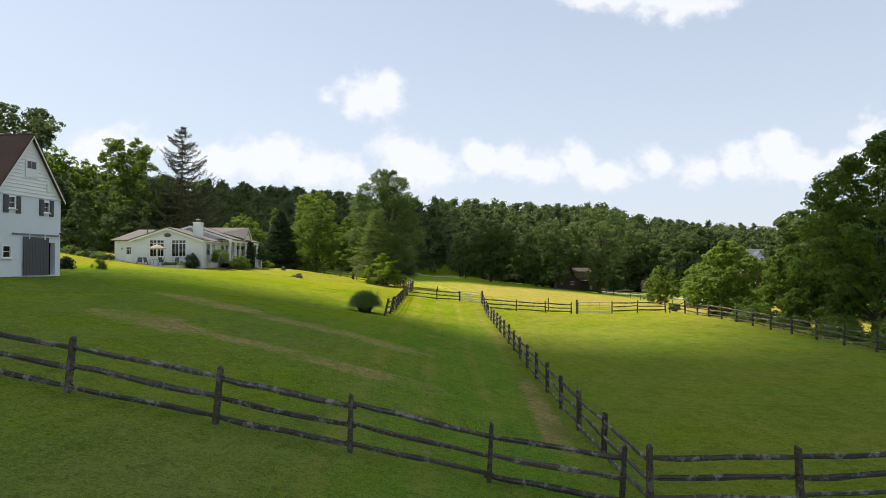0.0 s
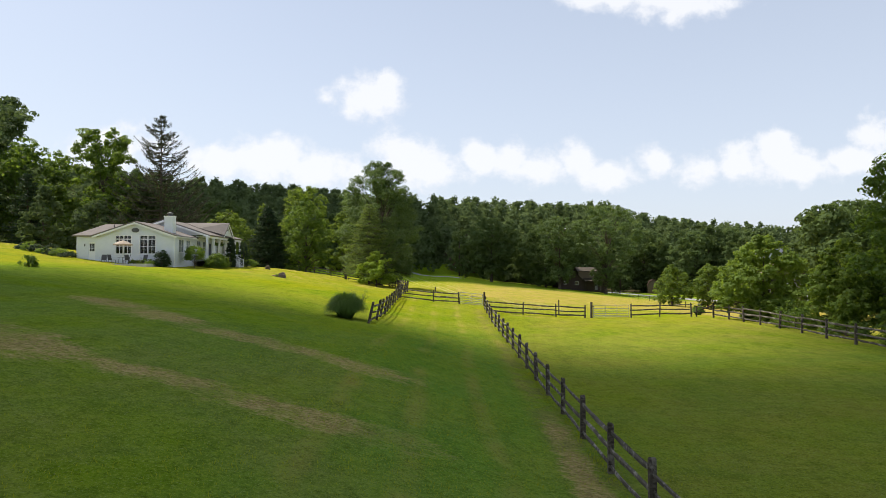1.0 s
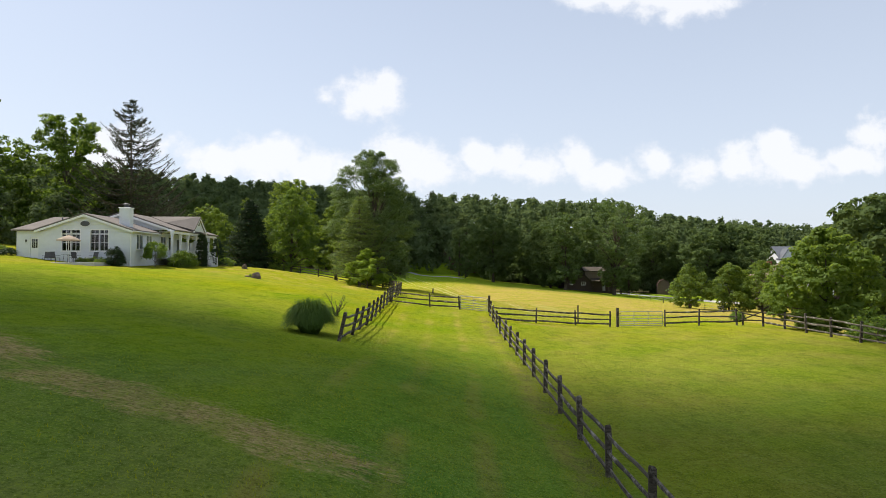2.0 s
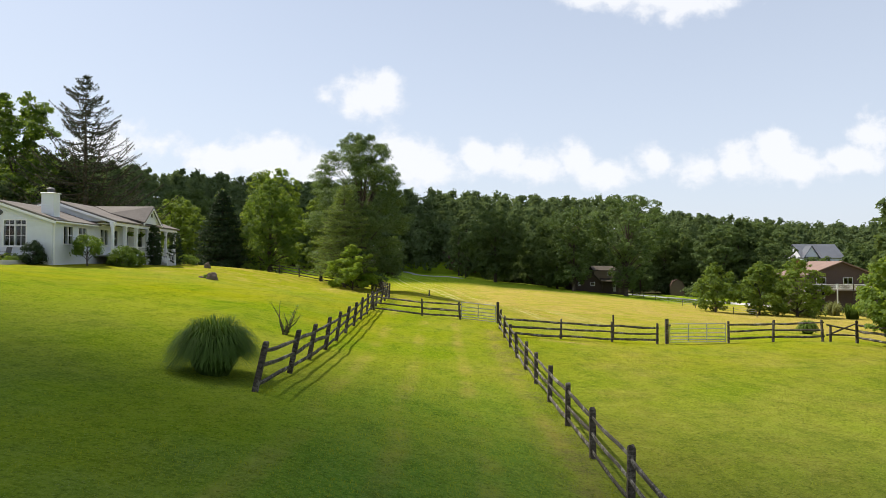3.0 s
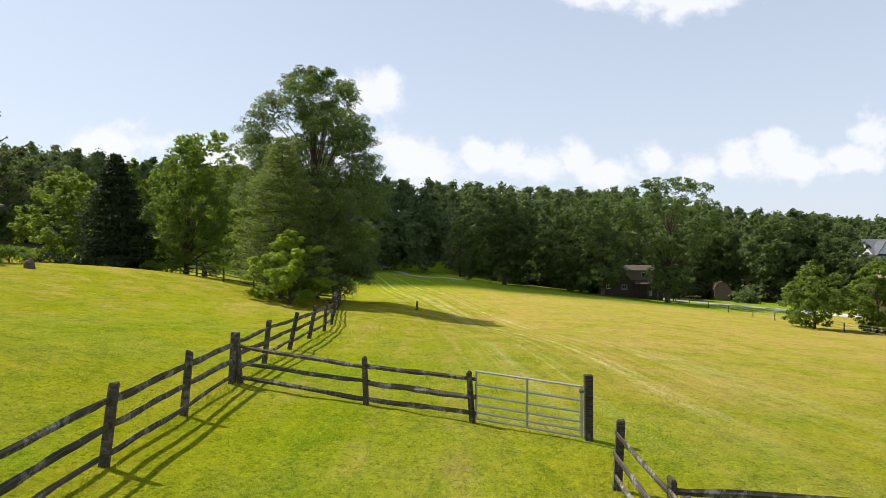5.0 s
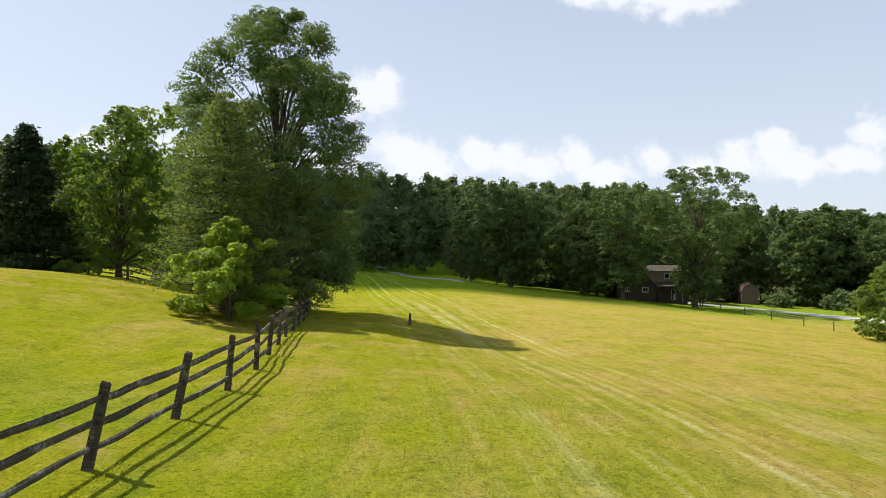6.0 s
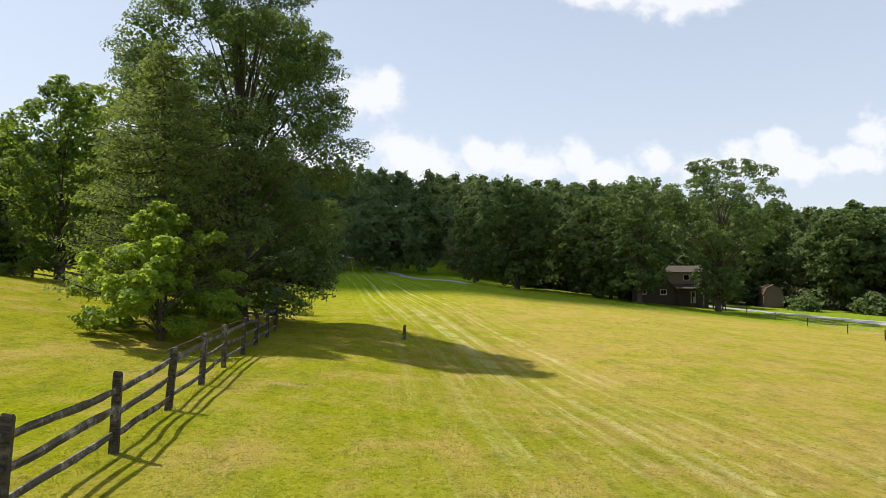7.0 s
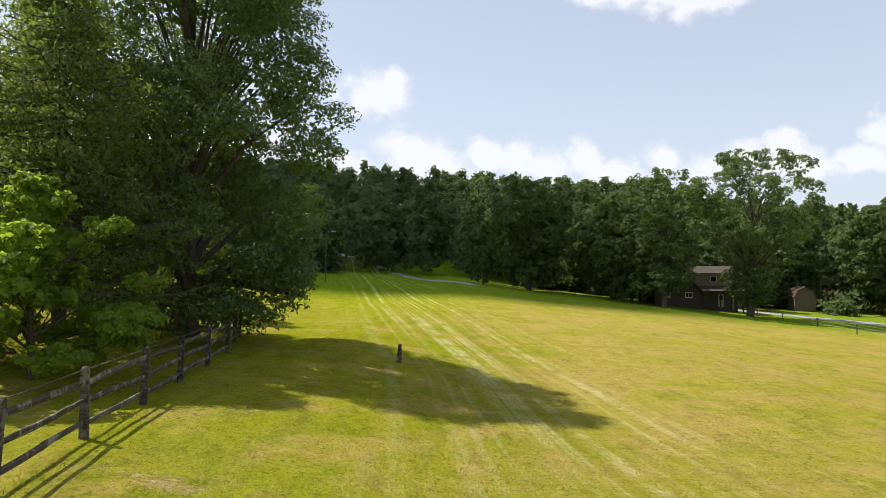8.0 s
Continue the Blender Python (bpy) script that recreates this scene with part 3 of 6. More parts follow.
def fence(places, label, seed, lean=2.5, tall=(), rail_heights=(0.30, 0.69, 1.08), drop=0.0, scale=0.97, tilt=(), skip=()):
    """A three-rail fence through the places: a post at each, rails from post to post."""
    r = random.Random(seed)
    x0, y0 = places[0][:2]
    base = thing("split_rail_fence", (x0, y0, ground(x0, y0)), label, "fence", "split rail fences")
    inv = base.matrix_basis.inverted()
    feet, tops = [], []
    for i, (x, y) in enumerate(places):
        z = ground(x, y) - drop
        nx, ny = places[min(i + 1, len(places) - 1)]
        px, py = places[max(i - 1, 0)]
        along = math.degrees(math.atan2(ny - py, nx - px))
        h = 1.22 if i in tall else 1.0
        over = tilt[min(i, len(tilt) - 1)] if tilt else 0.0
        at = inv @ pose(x, y, z, 0, over, 0) @ pose(0, 0, 0, r.gauss(0, lean), r.gauss(0, lean * 0.6), along + 90 + r.uniform(-4, 4)) @ Matrix.Diagonal((1.0, 1.0, h * scale + r.uniform(-0.02, 0.03), 1.0))
        if i not in skip:
            ob = new("post", POSTS[r.randrange(6)])
            ob.parent = base
            ob.matrix_basis = at
        feet.append(Vector((x, y, z)))
        tops.append(Vector((math.sin(radians(over)), 0, math.cos(radians(over)))))
    for a, b, ua, ub in zip(feet, feet[1:], tops, tops[1:]):
        d = b - a
        for h in rail_heights:
            p, q = a + ua * (h + r.uniform(-0.04, 0.04)), b + ub * (h + r.uniform(-0.04, 0.04))
            e = (q - p).normalized()
            side = e.cross(Vector((0, 0, 1))).normalized() * r.uniform(-0.015, 0.015)
            rot = (q - p).to_track_quat("X", "Z").to_matrix().to_4x4()
            ob = new("rail", RAILS[r.randrange(9)])
            ob.parent = base
            w = r.uniform(0.85, 1.15)
            ob.matrix_basis = inv @ Matrix.Translation(p - e * 0.1 + side) @ rot @ Matrix.Diagonal(((q - p).length + 0.2, w, w, 1.0))
    return base


def between(a, b, n):
    return [(a[0] + (b[0] - a[0]) * i / n, a[1] + (b[1] - a[1]) * i / n) for i in range(n + 1)]


GREY3 = "weathered grey wooden three-rail split rail fence"
fence([(-18.0, 14.6), (-14.7, 14.3), (-11.4, 14.05), (-8.08, 13.8), (-4.88, 13.75), (-1.97, 13.6), (0.95, 13.35), (3.64, 13.15)], GREY3 + " crossing the slope", 1, 1.5, tilt=(4, 4, 6, 6, 5, 3, 1, 0), rail_heights=(0.22, 0.63, 1.05), drop=0.06, scale=0.95)
fence([(4.2, 13.12)] + [(4.25, 17.0 + 3.045 * i) for i in range(18)], GREY3 + " along the grass lane", 2, rail_heights=(0.24, 0.63, 1.02), drop=0.04, scale=0.93, skip=(0,))
fence([(4.2, 13.05), (7.5, 13.5), (10.7, 13.9), (13.9, 14.3)], GREY3 + " beside the paddock", 3, rail_heights=(0.26, 0.66, 1.05))
fence([(-4.2, 45.6), (-4.08, 48.85), (-4.14, 52.0), (-4.12, 55.2), (-4.2, 58.4), (-4.26, 61.55), (-4.28, 64.75), (-4.28, 67.9), (-4.28, 71.1), (-4.32, 74.3)], GREY3 + " along the lawn", 4, 1.2, drop=0.18, rail_heights=(0.38, 0.82, 1.24), scale=1.13, tilt=(13, 12, 12, 10, 8, 8, 7, 5, 4, 3))
fence([(-4.15, 74.5), (-0.68, 73.4), (1.9, 72.3)], GREY3 + " beside a metal gate", 5, drop=0.12)
fence([(-4.35, 74.5), (-4.32, 77.4), (-4.26, 80.45), (-4.2, 83.5), (-4.12, 86.4), (-4.3, 89.4), (-4.82, 92.7), (-5.26, 95.75), (-5.72, 98.8), (-6.1, 101.9), (-6.5, 104.9), (-6.9, 108.0), (-7.4, 111.3), (-8.1, 114.2), (-8.8, 117.0)], GREY3 + " running under the big tree", 6, 1.5, rail_heights=(0.30, 0.70, 1.09), scale=0.99, tilt=(3, 7, 11, 10, 4, 3, 4, 3, 2))
fence([(4.35, 66.3), (7.6, 66.5), (10.67, 66.7), (13.4, 66.95)], GREY3 + " across the paddock", 7, drop=0.1)
fence([(17.75, 67.2), (20.4, 67.2), (23.36, 67.2)], GREY3 + " at the paddock's end", 8)
fence([(25.42, 67.2), (25.6, 64.4), (25.6, 61.6), (25.6, 58.8), (25.6, 55.87), (25.6, 52.9), (25.6, 50.0), (25.6, 47.0), (25.6, 43.9), (25.6, 40.9), (25.6, 37.8), (25.6, 34.8), (25.6, 31.8)], GREY3 + " below the trees", 9)
fence([(-8.95, 117.0), (-12.2, 115.6), (-15.5, 114.4), (-18.6, 115.5), (-21.8, 117.5), (-25.0, 119.5)], GREY3 + " behind the knoll", 10)



def fence_wire():
    base = thing("wire_strand", (-5.1, 95.9, ground(-5.1, 95.9)), "thin wire strung along the tops of the fence posts", "wire")
    pts = [(-4.82, 92.7), (-5.26, 95.75), (-5.72, 98.8), (-6.1, 101.9), (-6.5, 104.9), (-6.9, 108.0)]
    bm = bmesh.new()
    inv = base.matrix_basis.inverted()
    tube(bm, [inv @ Vector((x - 0.03, y, ground(x, y) + 1.27)) for x, y in pts], [0.012] * len(pts), 5)
    part("strand", bm, OLD_WOOD, base)


fence_wire()

# ---- trees ----
def leaf_cards(centres, normals, lengths, widths, rng, three=False):
    """One rhombus a leaf, or one three-cornered spray where it is far off, as corners and faces."""
    n = len(centres)
    t = rng.normal(size=(n, 3))
    t -= (t * normals).sum(1, keepdims=True) * normals
    t /= np.linalg.norm(t, axis=1, keepdims=True) + 1e-9
    b = np.cross(normals, t)
    L, W = lengths[:, None] * 0.5, widths[:, None] * 0.5
    if three:
        v = np.stack([centres - t * L, centres + b * W * 1.3 + t * L * 0.7, centres - b * W * 1.3 + t * L * 0.7], 1)
        return v.reshape(-1, 3), np.arange(3 * n).reshape(n, 3)
    v = np.stack([centres - t * L, centres + b * W - t * L * 0.15, centres + t * L, centres - b * W - t * L * 0.15], 1)
    return v.reshape(-1, 3), np.arange(4 * n).reshape(n, 4)


def unit(a):
    return a / (np.linalg.norm(a, axis=-1, keepdims=True) + 1e-9)


def crown_leaves(rng, shape, low, high, radius, clusters, per, leaf, puff=1.0, lop=(0.0, 0.0), fill=0.5, lumps=0.28):
    """Leaves in clumps inside an uneven envelope. shape(h) is the envelope's radius (0 to 1) at the height h (0 to 1)."""
    h = rng.random(clusters * 3)
    w = np.array([shape(v) for v in h])
    keep = rng.random(len(h)) < (0.15 + w) / 1.15
    h, w = h[keep][:clusters], w[keep][:clusters]
    k = len(h)
    a = rng.random(k) * math.tau
    ph = rng.random(6) * math.tau
    uneven = 1 + lumps * (np.sin(2 * a + ph[0] + 3 * h) * 0.5 + np.sin(3 * a + ph[1] - 5 * h) * 0.4 + np.sin(5 * a + ph[2] + 9 * h) * 0.35)
    rr = radius * w * uneven * (fill + (1 - fill) * rng.random(k)) ** 0.6
    c = np.stack([rr * np.cos(a) + lop[0] * h, rr * np.sin(a) + lop[1] * h, low + h * (high - low)], 1)
    size = puff * rng.uniform(0.6, 1.25, k)
    m = np.maximum(3, (per * size ** 2 / puff ** 2).astype(int))
    which = np.repeat(np.arange(k), m)
    way = unit(rng.normal(size=(len(which), 3)))
    way[:, 2] = np.where((way[:, 2] < -0.35) & (rng.random(len(way)) < 0.6), -way[:, 2], way[:, 2])
    off = way * (size[which] * rng.random(len(which)) ** 0.42)[:, None] * np.array([1.0, 1.0, 0.72])
    p = c[which] + off
    nrm = unit(way * 0.75 + np.array([0, 0, 0.3]) + rng.normal(size=p.shape) * 0.42)
    ln = leaf * rng.uniform(0.65, 1.35, len(p))
    return leaf_cards(p, nrm, ln, ln * rng.uniform(0.45, 0.75, len(p)), rng), c


def bough_crown(rng, shape, low, high, radius, boughs, tufts, per, leaf, squat=0.34, flat=0.72, tuft=0.30, lop=(0.0, 0.0), three=False, inside=14, gap=0.0):
    """A crown of overlapping boughs; each bough carries tufts of leaves on its outer and upper side, with shade between them."""
    h = (np.arange(boughs) + rng.random(boughs)) / boughs
    a = np.arange(boughs) * 2.4 + rng.random(boughs) * 1.3
    w = np.array([shape(v) for v in h])
    R = radius * squat * rng.uniform(0.65, 1.25, boughs) * (0.5 + 0.5 * w)
    # most boughs stand at the outline, some fill the middle
    r = np.maximum(0, radius * w - R * 0.85) * np.where(rng.random(boughs) < 0.72, rng.uniform(0.82, 1.06, boughs), rng.uniform(0.1, 0.7, boughs))
    c = np.stack([r * np.cos(a) + lop[0] * np.minimum(1, h * 3), r * np.sin(a) + lop[1] * np.minimum(1, h * 3), low + R * 0.5 + h * (high - low - R * 1.25)], 1)
    keep = rng.random(boughs) >= gap
    c, R = c[keep], R[keep]
    n = len(c)
    out = np.stack([np.cos(a[keep]), np.sin(a[keep]), np.zeros(n)], 1)
    which = np.repeat(np.arange(n), tufts)
    way = unit(rng.normal(size=(len(which), 3)) + out[which] * 0.45 + np.array([0, 0, 0.35]))
    t = c[which] + way * (R[which] * rng.uniform(0.72, 1.08, len(which)))[:, None] * np.array([1, 1, flat])
    far = np.linalg.norm((t[:, None] - c[None]) / np.array([1, 1, flat]), axis=2) / R[None]
    ok = (far > 0.7).all(1)
    t, way, size = t[ok], way[ok], (R[which] * tuft * rng.uniform(0.65, 1.4, len(which)))[ok]
    k = np.repeat(np.arange(len(t)), np.maximum(3, (per * (size / size.mean()) ** 1.6).astype(int)))
    d = unit(rng.normal(size=(len(k), 3)) + np.array([0, 0, 0.5]))
    p = t[k] + d * (size[k] * rng.uniform(0.25, 1.0, len(k)) ** 0.5)[:, None] * np.array([1, 1, 0.62])
    nrm = unit(d * 0.55 + way[k] * 0.3 + np.array([0, 0, 0.4]) + rng.normal(size=p.shape) * 0.42)
    ln = leaf * rng.uniform(0.6, 1.4, len(p))
    wd = ln * rng.uniform(0.5, 0.8, len(p))
    if inside:
        # leaves within the boughs close them against the light
        j = np.repeat(np.arange(n), inside)
        q = c[j] + unit(rng.normal(size=(len(j), 3))) * (R[j] * 0.72 * rng.random(len(j)) ** 0.4)[:, None] * np.array([1, 1, flat])
        big = leaf * rng.uniform(1.4, 2.4, len(j))
        p, nrm = np.concatenate([p, q]), np.concatenate([nrm, unit(rng.normal(size=q.shape) + np.array([0, 0, 0.4]))])
        ln, wd = np.concatenate([ln, big]), np.concatenate([wd, big * 0.7])
    return leaf_cards(p, nrm, ln, wd, rng, three), t


def dome(h):
    return math.sin(math.pi * min(1.0, 0.16 + 0.84 * h) ** 0.8) ** 0.6


def egg(h):
    return math.sin(math.pi * (0.1 + 0.88 * h) ** 0.75) ** 0.75


def oval(h):
    return math.sin(math.pi * (0.12 + 0.66 * h)) ** 0.7


def skirt(h):
    """Widest low down, rounded above."""
    return (1 - h ** 2.6) ** 0.6 * (0.78 + 0.22 * min(1, h * 4))


def wood(rng, base_r, high, targets, lop=(0.0, 0.0), fork=0.72, sides=7, main=0):
    """A tapered trunk and limbs that reach into the crown's clumps."""
    bm = bmesh.new()
    n = 8
    w = rng.normal(size=(n + 1, 2)) * 0.012 * high
    w[0] = 0
    pts = [(lop[0] * (i / n) ** 2 + w[i, 0] * i / n, lop[1] * (i / n) ** 2 + w[i, 1] * i / n, -0.3 + (high * fork + 0.3) * i / n) for i in range(n + 1)]
    rad = [base_r * (1.35 if i == 0 else 1.0) * (1 - 0.85 * i / n) + 0.02 for i in range(n + 1)]
    tube(bm, pts, rad, sides)
    arms = []
    for n_arm, c in enumerate(targets):
        f = min(0.97, max(0.12, (c[2] / (high * fork)) * 0.62 - 0.06))
        i = f * n
        j = int(i)
        s = Vector(pts[j]).lerp(Vector(pts[min(n, j + 1)]), i - j)
        e = Vector(c)
        mid = s.lerp(e, 0.5) + Vector((0, 0, 0.12 * (e - s).length))
        r0 = max(0.03, rad[j] * 0.38)
        own = n_arm < main
        limb = bmesh.new() if own else bm
        tube(limb, [s, s.lerp(mid, 0.55), mid, mid.lerp(e, 0.55), e], [r0, r0 * 0.75, r0 * 0.5, r0 * 0.32, 0.012], 5)
        if own:
            arms.append(limb)
    return bm, arms


def broadleaf(at, label, seed, high, low, radius, trunk_r, leaves, shape=None, boughs=40, tufts=12, per=30, leaf=0.3, squat=0.34, tuft=0.30, lop=(0.0, 0.0), limbs=26, name="tree", category="tree", group="", main=0, three=False, inside=14, gap=0.0, flat=0.72):
    rng = np.random.default_rng(seed)
    base = thing(name, (at[0], at[1], ground(*at)), label, category, group)
    (v, f), c = bough_crown(rng, shape or dome, low, high, radius, boughs, tufts, per, leaf, squat, flat, tuft, lop, three, inside, gap)
    targets = c[rng.permutation(len(c))[:limbs]]
    trunk, arms = wood(rng, trunk_r, high, targets, lop, main=main)
    part("trunk", trunk, BARK, base, "grey-brown trunk")
    for arm in arms:
        part("limb", arm, BARK, base)
    part("crown", soup("crown", v, f), leaves, base)
    return base


def conifer(at, label, seed, high, radius, trunk_r, leaves, whorls=26, arms=8, spray=60, card=0.4, droop=0.25, low=0.6, rise=0.0, thin=False, name="conifer", power=0.9):
    rng = np.random.default_rng(seed)
    base = thing(name, (at[0], at[1], ground(*at)), label, "tree")
    bm = bmesh.new()
    tube(bm, [(0, 0, -0.3), (0.05, 0, high * 0.35), (0.0, 0.05, high * 0.7), (0, 0, high)], [trunk_r * 1.2, trunk_r * 0.75, trunk_r * 0.4, 0.02], 7)
    limbs = bm
    P = []
    for i in range(whorls):
        t = (i + rng.random() * 0.6) / whorls
        z = low + (high - low) * t
        R = radius * (1 - t) ** power * rng.uniform(0.8, 1.1) + 0.15
        for k in range(arms):
            a = rng.random() * math.tau
            r = R * rng.uniform(0.7, 1.08)
            q = np.linspace(0, 1, 5)
            pts = np.stack([r * q * math.cos(a), r * q * math.sin(a), z - droop * r * q + (droop * 0.9 + rise) * r * q ** 2.2], 1)
            tube(limbs, [Vector(p) for p in pts], [max(0.015, 0.022 * (1 - v) + 0.01) * (1.0 + (1 - t) * 1.0) * (1.9 if thin else 1.0) for v in q], 4)
            n = max(4, int(spray * (r / radius + 0.15)))
            s = rng.random(n) ** 0.7 * (0.75 if not thin else 0.9) + (0.25 if not thin else 0.1)
            s = np.minimum(s, 1.0)
            base_p = np.stack([np.interp(s, q, pts[:, j]) for j in range(3)], 1)
            side = rng.normal(size=(n, 1)) * (0.04 * r + 0.08 if thin else 0.16 * r + 0.1)
            base_p = base_p + side * np.array([[-math.sin(a), math.cos(a), 0.0]]) + rng.normal(size=(n, 3)) * 0.06
            base_p[:, 2] -= rng.random(n) * (0.28 if thin else 0.22)
            P.append(base_p)
    P = np.concatenate(P)
    nr = unit(unit(P * np.array([1, 1, 0]) + 1e-6) * 0.5 + np.array([0, 0, 0.5]) + rng.normal(size=P.shape) * 0.6)
    ln = card * rng.uniform(0.6, 1.4, len(P))
    v, f = leaf_cards(P, nr, ln, ln * 0.4, rng)
    part("trunk", bm, BARK, base, "straight trunk with whorled branches")
    part("crown", soup("crown", v, f), leaves, base, "dark green needles")
    return base


# the tall maple beside the fence, with a hemlock and an undergrowth tree at its foot
def outline(*stops):
    """An envelope through (height, radius) pairs."""
    hs, rs = zip(*stops)
    return lambda h: float(np.interp(h, hs, rs))


maple = broadleaf((-10.3, 114.6), "tall spreading green maple beside the fence", 11, 20.9, 0.0, 6.6, 0.46, LEAF_CANOPY, outline((0, 0.75), (0.12, 0.92), (0.3, 1.0), (0.6, 1.0), (0.78, 0.88), (0.9, 0.64), (1, 0.25)), 104, 19, 86, 0.14, 0.26, 0.33, (0.0, 0.0), 90, name="maple_tree", main=16, inside=170)
bm = bmesh.new()
tube(bm, [(0.1, 0.0, 2.5), (2.8, -0.5, 2.2), (5.3, -0.9, 1.8)], [0.2, 0.16, 0.13], 8)
part("cut_limb", bm, BARK, maple, "sawn-off low limb")
conifer((-11.2, 106.9), "feathery green hemlock below the maple", 12, 12.7, 4.5, 0.2, HEMLOCK, 30, 10, 170, 0.16, 0.42, 2.2, name="hemlock_tree", power=0.62)
broadleaf((-9.7, 103.3), "small bright green undergrowth tree beside the fence", 13, 5.4, 0.1, 3.35, 0.09, LEAF_YOUNG, skirt, 52, 15, 40, 0.15, 0.23, 0.34, (0, 0), 40, name="small_tree", main=8, inside=24, flat=0.42, gap=0.1)

# behind the knoll and the house
broadleaf((-24.0, 120.6), "open-crowned green tree behind the knoll", 14, 13.4, 0.3, 4.7, 0.22, LEAF_MAPLE, skirt, 50, 15, 40, 0.2, 0.32, 0.32, (0, 0), 40, main=8, inside=20)
broadleaf((-27.2, 134.0), "tall yellow-green tree with upright limbs", 15, 18.0, 0.4, 5.4, 0.24, LEAF_BRIGHT, outline((0, 0.8), (0.5, 1.0), (0.85, 0.8), (1, 0.4)), 46, 13, 34, 0.3, 0.32, 0.32, (0, 0), 24)
broadleaf((-18.0, 128.0), "yellow-green tree behind the maple", 16, 14.4, 1.0, 4.6, 0.22, LEAF_BRIGHT, skirt, 34, 12, 34, 0.28, (0.32), 0.32, (0, 0), 20)
broadleaf((-40.3, 129.0), "bright yellow-green tree behind the house", 17, 11.5, 0.2, 5.6, 0.25, LEAF_BRIGHT, skirt, 34, 13, 36, 0.3, 0.32, 0.32, (0, 0), 20)
broadleaf((-34.5, 131.0), "slender yellow-green tree behind the evergreen", 46, 13.2, 0.6, 3.0, 0.16, LEAF_BRIGHT, egg, 22, 11, 30, 0.28, 0.4, 0.32, (0, 0), 12)
conifer((-30.2, 118.9), "dense dark evergreen beside the knoll", 18, 11.2, 4.6, 0.2, NEEDLES, 36, 13, 60, 0.36, 0.2, 0.2, name="evergreen_tree", power=0.7)
conifer((-46.4, 113.2), "tall thin-branched spruce behind the house", 19, 24.2, 11.0, 0.3, BARE_NEEDLES, 30, 8, 105, 0.3, 0.30, 2.5, 0.36, True, name="spruce_tree", power=0.8)
broadleaf((-58.0, 117.0), "tall airy tree behind the house", 20, 21.5, 0.6, 7.6, 0.3, LEAF_MAPLE, outline((0, 0.8), (0.35, 1.0), (0.7, 0.85), (0.9, 0.62), (1, 0.45)), 130, 10, 26, 0.32, 0.18, 0.4, (0, 0), 50, inside=22)
broadleaf((-82.0, 118.0), "large dark oak behind the barn", 21, 27.5, 1.5, 11.0, 0.5, LEAF_DEEP, oval, 64, 14, 30, 0.55, 0.28, 0.38, limbs=30, inside=40)
conifer((-62.5, 104.0), "dark evergreen beyond the house lawn", 26, 11.0, 4.0, 0.2, NEEDLES, 26, 10, 40, 0.4, 0.2, 0.2, name="evergreen_tree", power=0.7)
broadleaf((-71.0, 104.0), "dense dark green tree beyond the house lawn", 27, 13.0, 0.4, 5.5, 0.25, LEAF_DEEP, skirt, 32, 11, 28, 0.42, limbs=14)
broadleaf((-69.0, 113.0), "broad green tree beyond the house", 36, 17.5, 0.4, 7.0, 0.3, LEAF_MAPLE, oval, 38, 11, 30, 0.45, limbs=12)
broadleaf((-82.0, 132.0), "broad dark green tree beyond the house", 37, 19.0, 0.4, 7.5, 0.3, LEAF_DEEP, oval, 34, 11, 30, 0.5, limbs=12)
broadleaf((-54.0, 108.0), "low dark green tree behind the house", 28, 8.5, 0.3, 4.5, 0.2, LEAF_DEEP, dome, 28, 11, 28, 0.36, limbs=12)
broadleaf((-50.0, 118.0), "dense dark green tree beneath the spruce", 47, 13.5, 0.3, 6.0, 0.25, LEAF_DEEP, skirt, 34, 11, 28, 0.42, limbs=10)
broadleaf((-52.5, 92.0), "dense dark green tree on the house lawn", 29, 8.5, 0.4, 3.0, 0.14, LEAF_DEEP, skirt, 26, 11, 26, 0.3, limbs=10)

# below the paddock fence
broadleaf((34.6, 51.0), "large dense green tree below the paddock fence", 22, 16.6, 1.0, 7.2, 0.35, LEAF_MAPLE, skirt, 86, 14, 42, 0.25, 0.25, 0.36, (0.8, 0), 40, main=8, inside=60)
broadleaf((30.6, 55.6), "leafy green sapling behind the paddock fence", 49, 7.4, 0.0, 2.9, 0.1, LEAF_BRIGHT, skirt, 34, 12, 34, 0.2, 0.32, 0.34, (0, 0), 16, inside=24)
broadleaf((28.9, 64.8), "rounded bright green bushy tree behind the fence", 23, 8.0, 0.0, 4.2, 0.16, LEAF_BRIGHT, skirt, 48, 14, 40, 0.22, 0.30, 0.34, (0, 0), 24, inside=30)
broadleaf((45.2, 133.0), "low bright green bushy tree at the field's edge", 24, 8.2, 0.0, 4.1, 0.15, LEAF_BRIGHT, dome, 30, 12, 32, 0.27, 0.32, 0.32, (0, 0), 18)
broadleaf((51.6, 131.5), "young bright green tree at the field's edge", 48, 8.8, 0.0, 4.2, 0.15, LEAF_BRIGHT, dome, 30, 12, 32, 0.27, 0.32, 0.32, (0, 0), 18)
broadleaf((56.8, 130.0), "broad bright green bushy tree at the field's edge", 25, 9.4, 0.0, 5.0, 0.2, LEAF_BRIGHT, dome, 36, 12, 34, 0.28, 0.32, 0.32, (0, 0), 20)


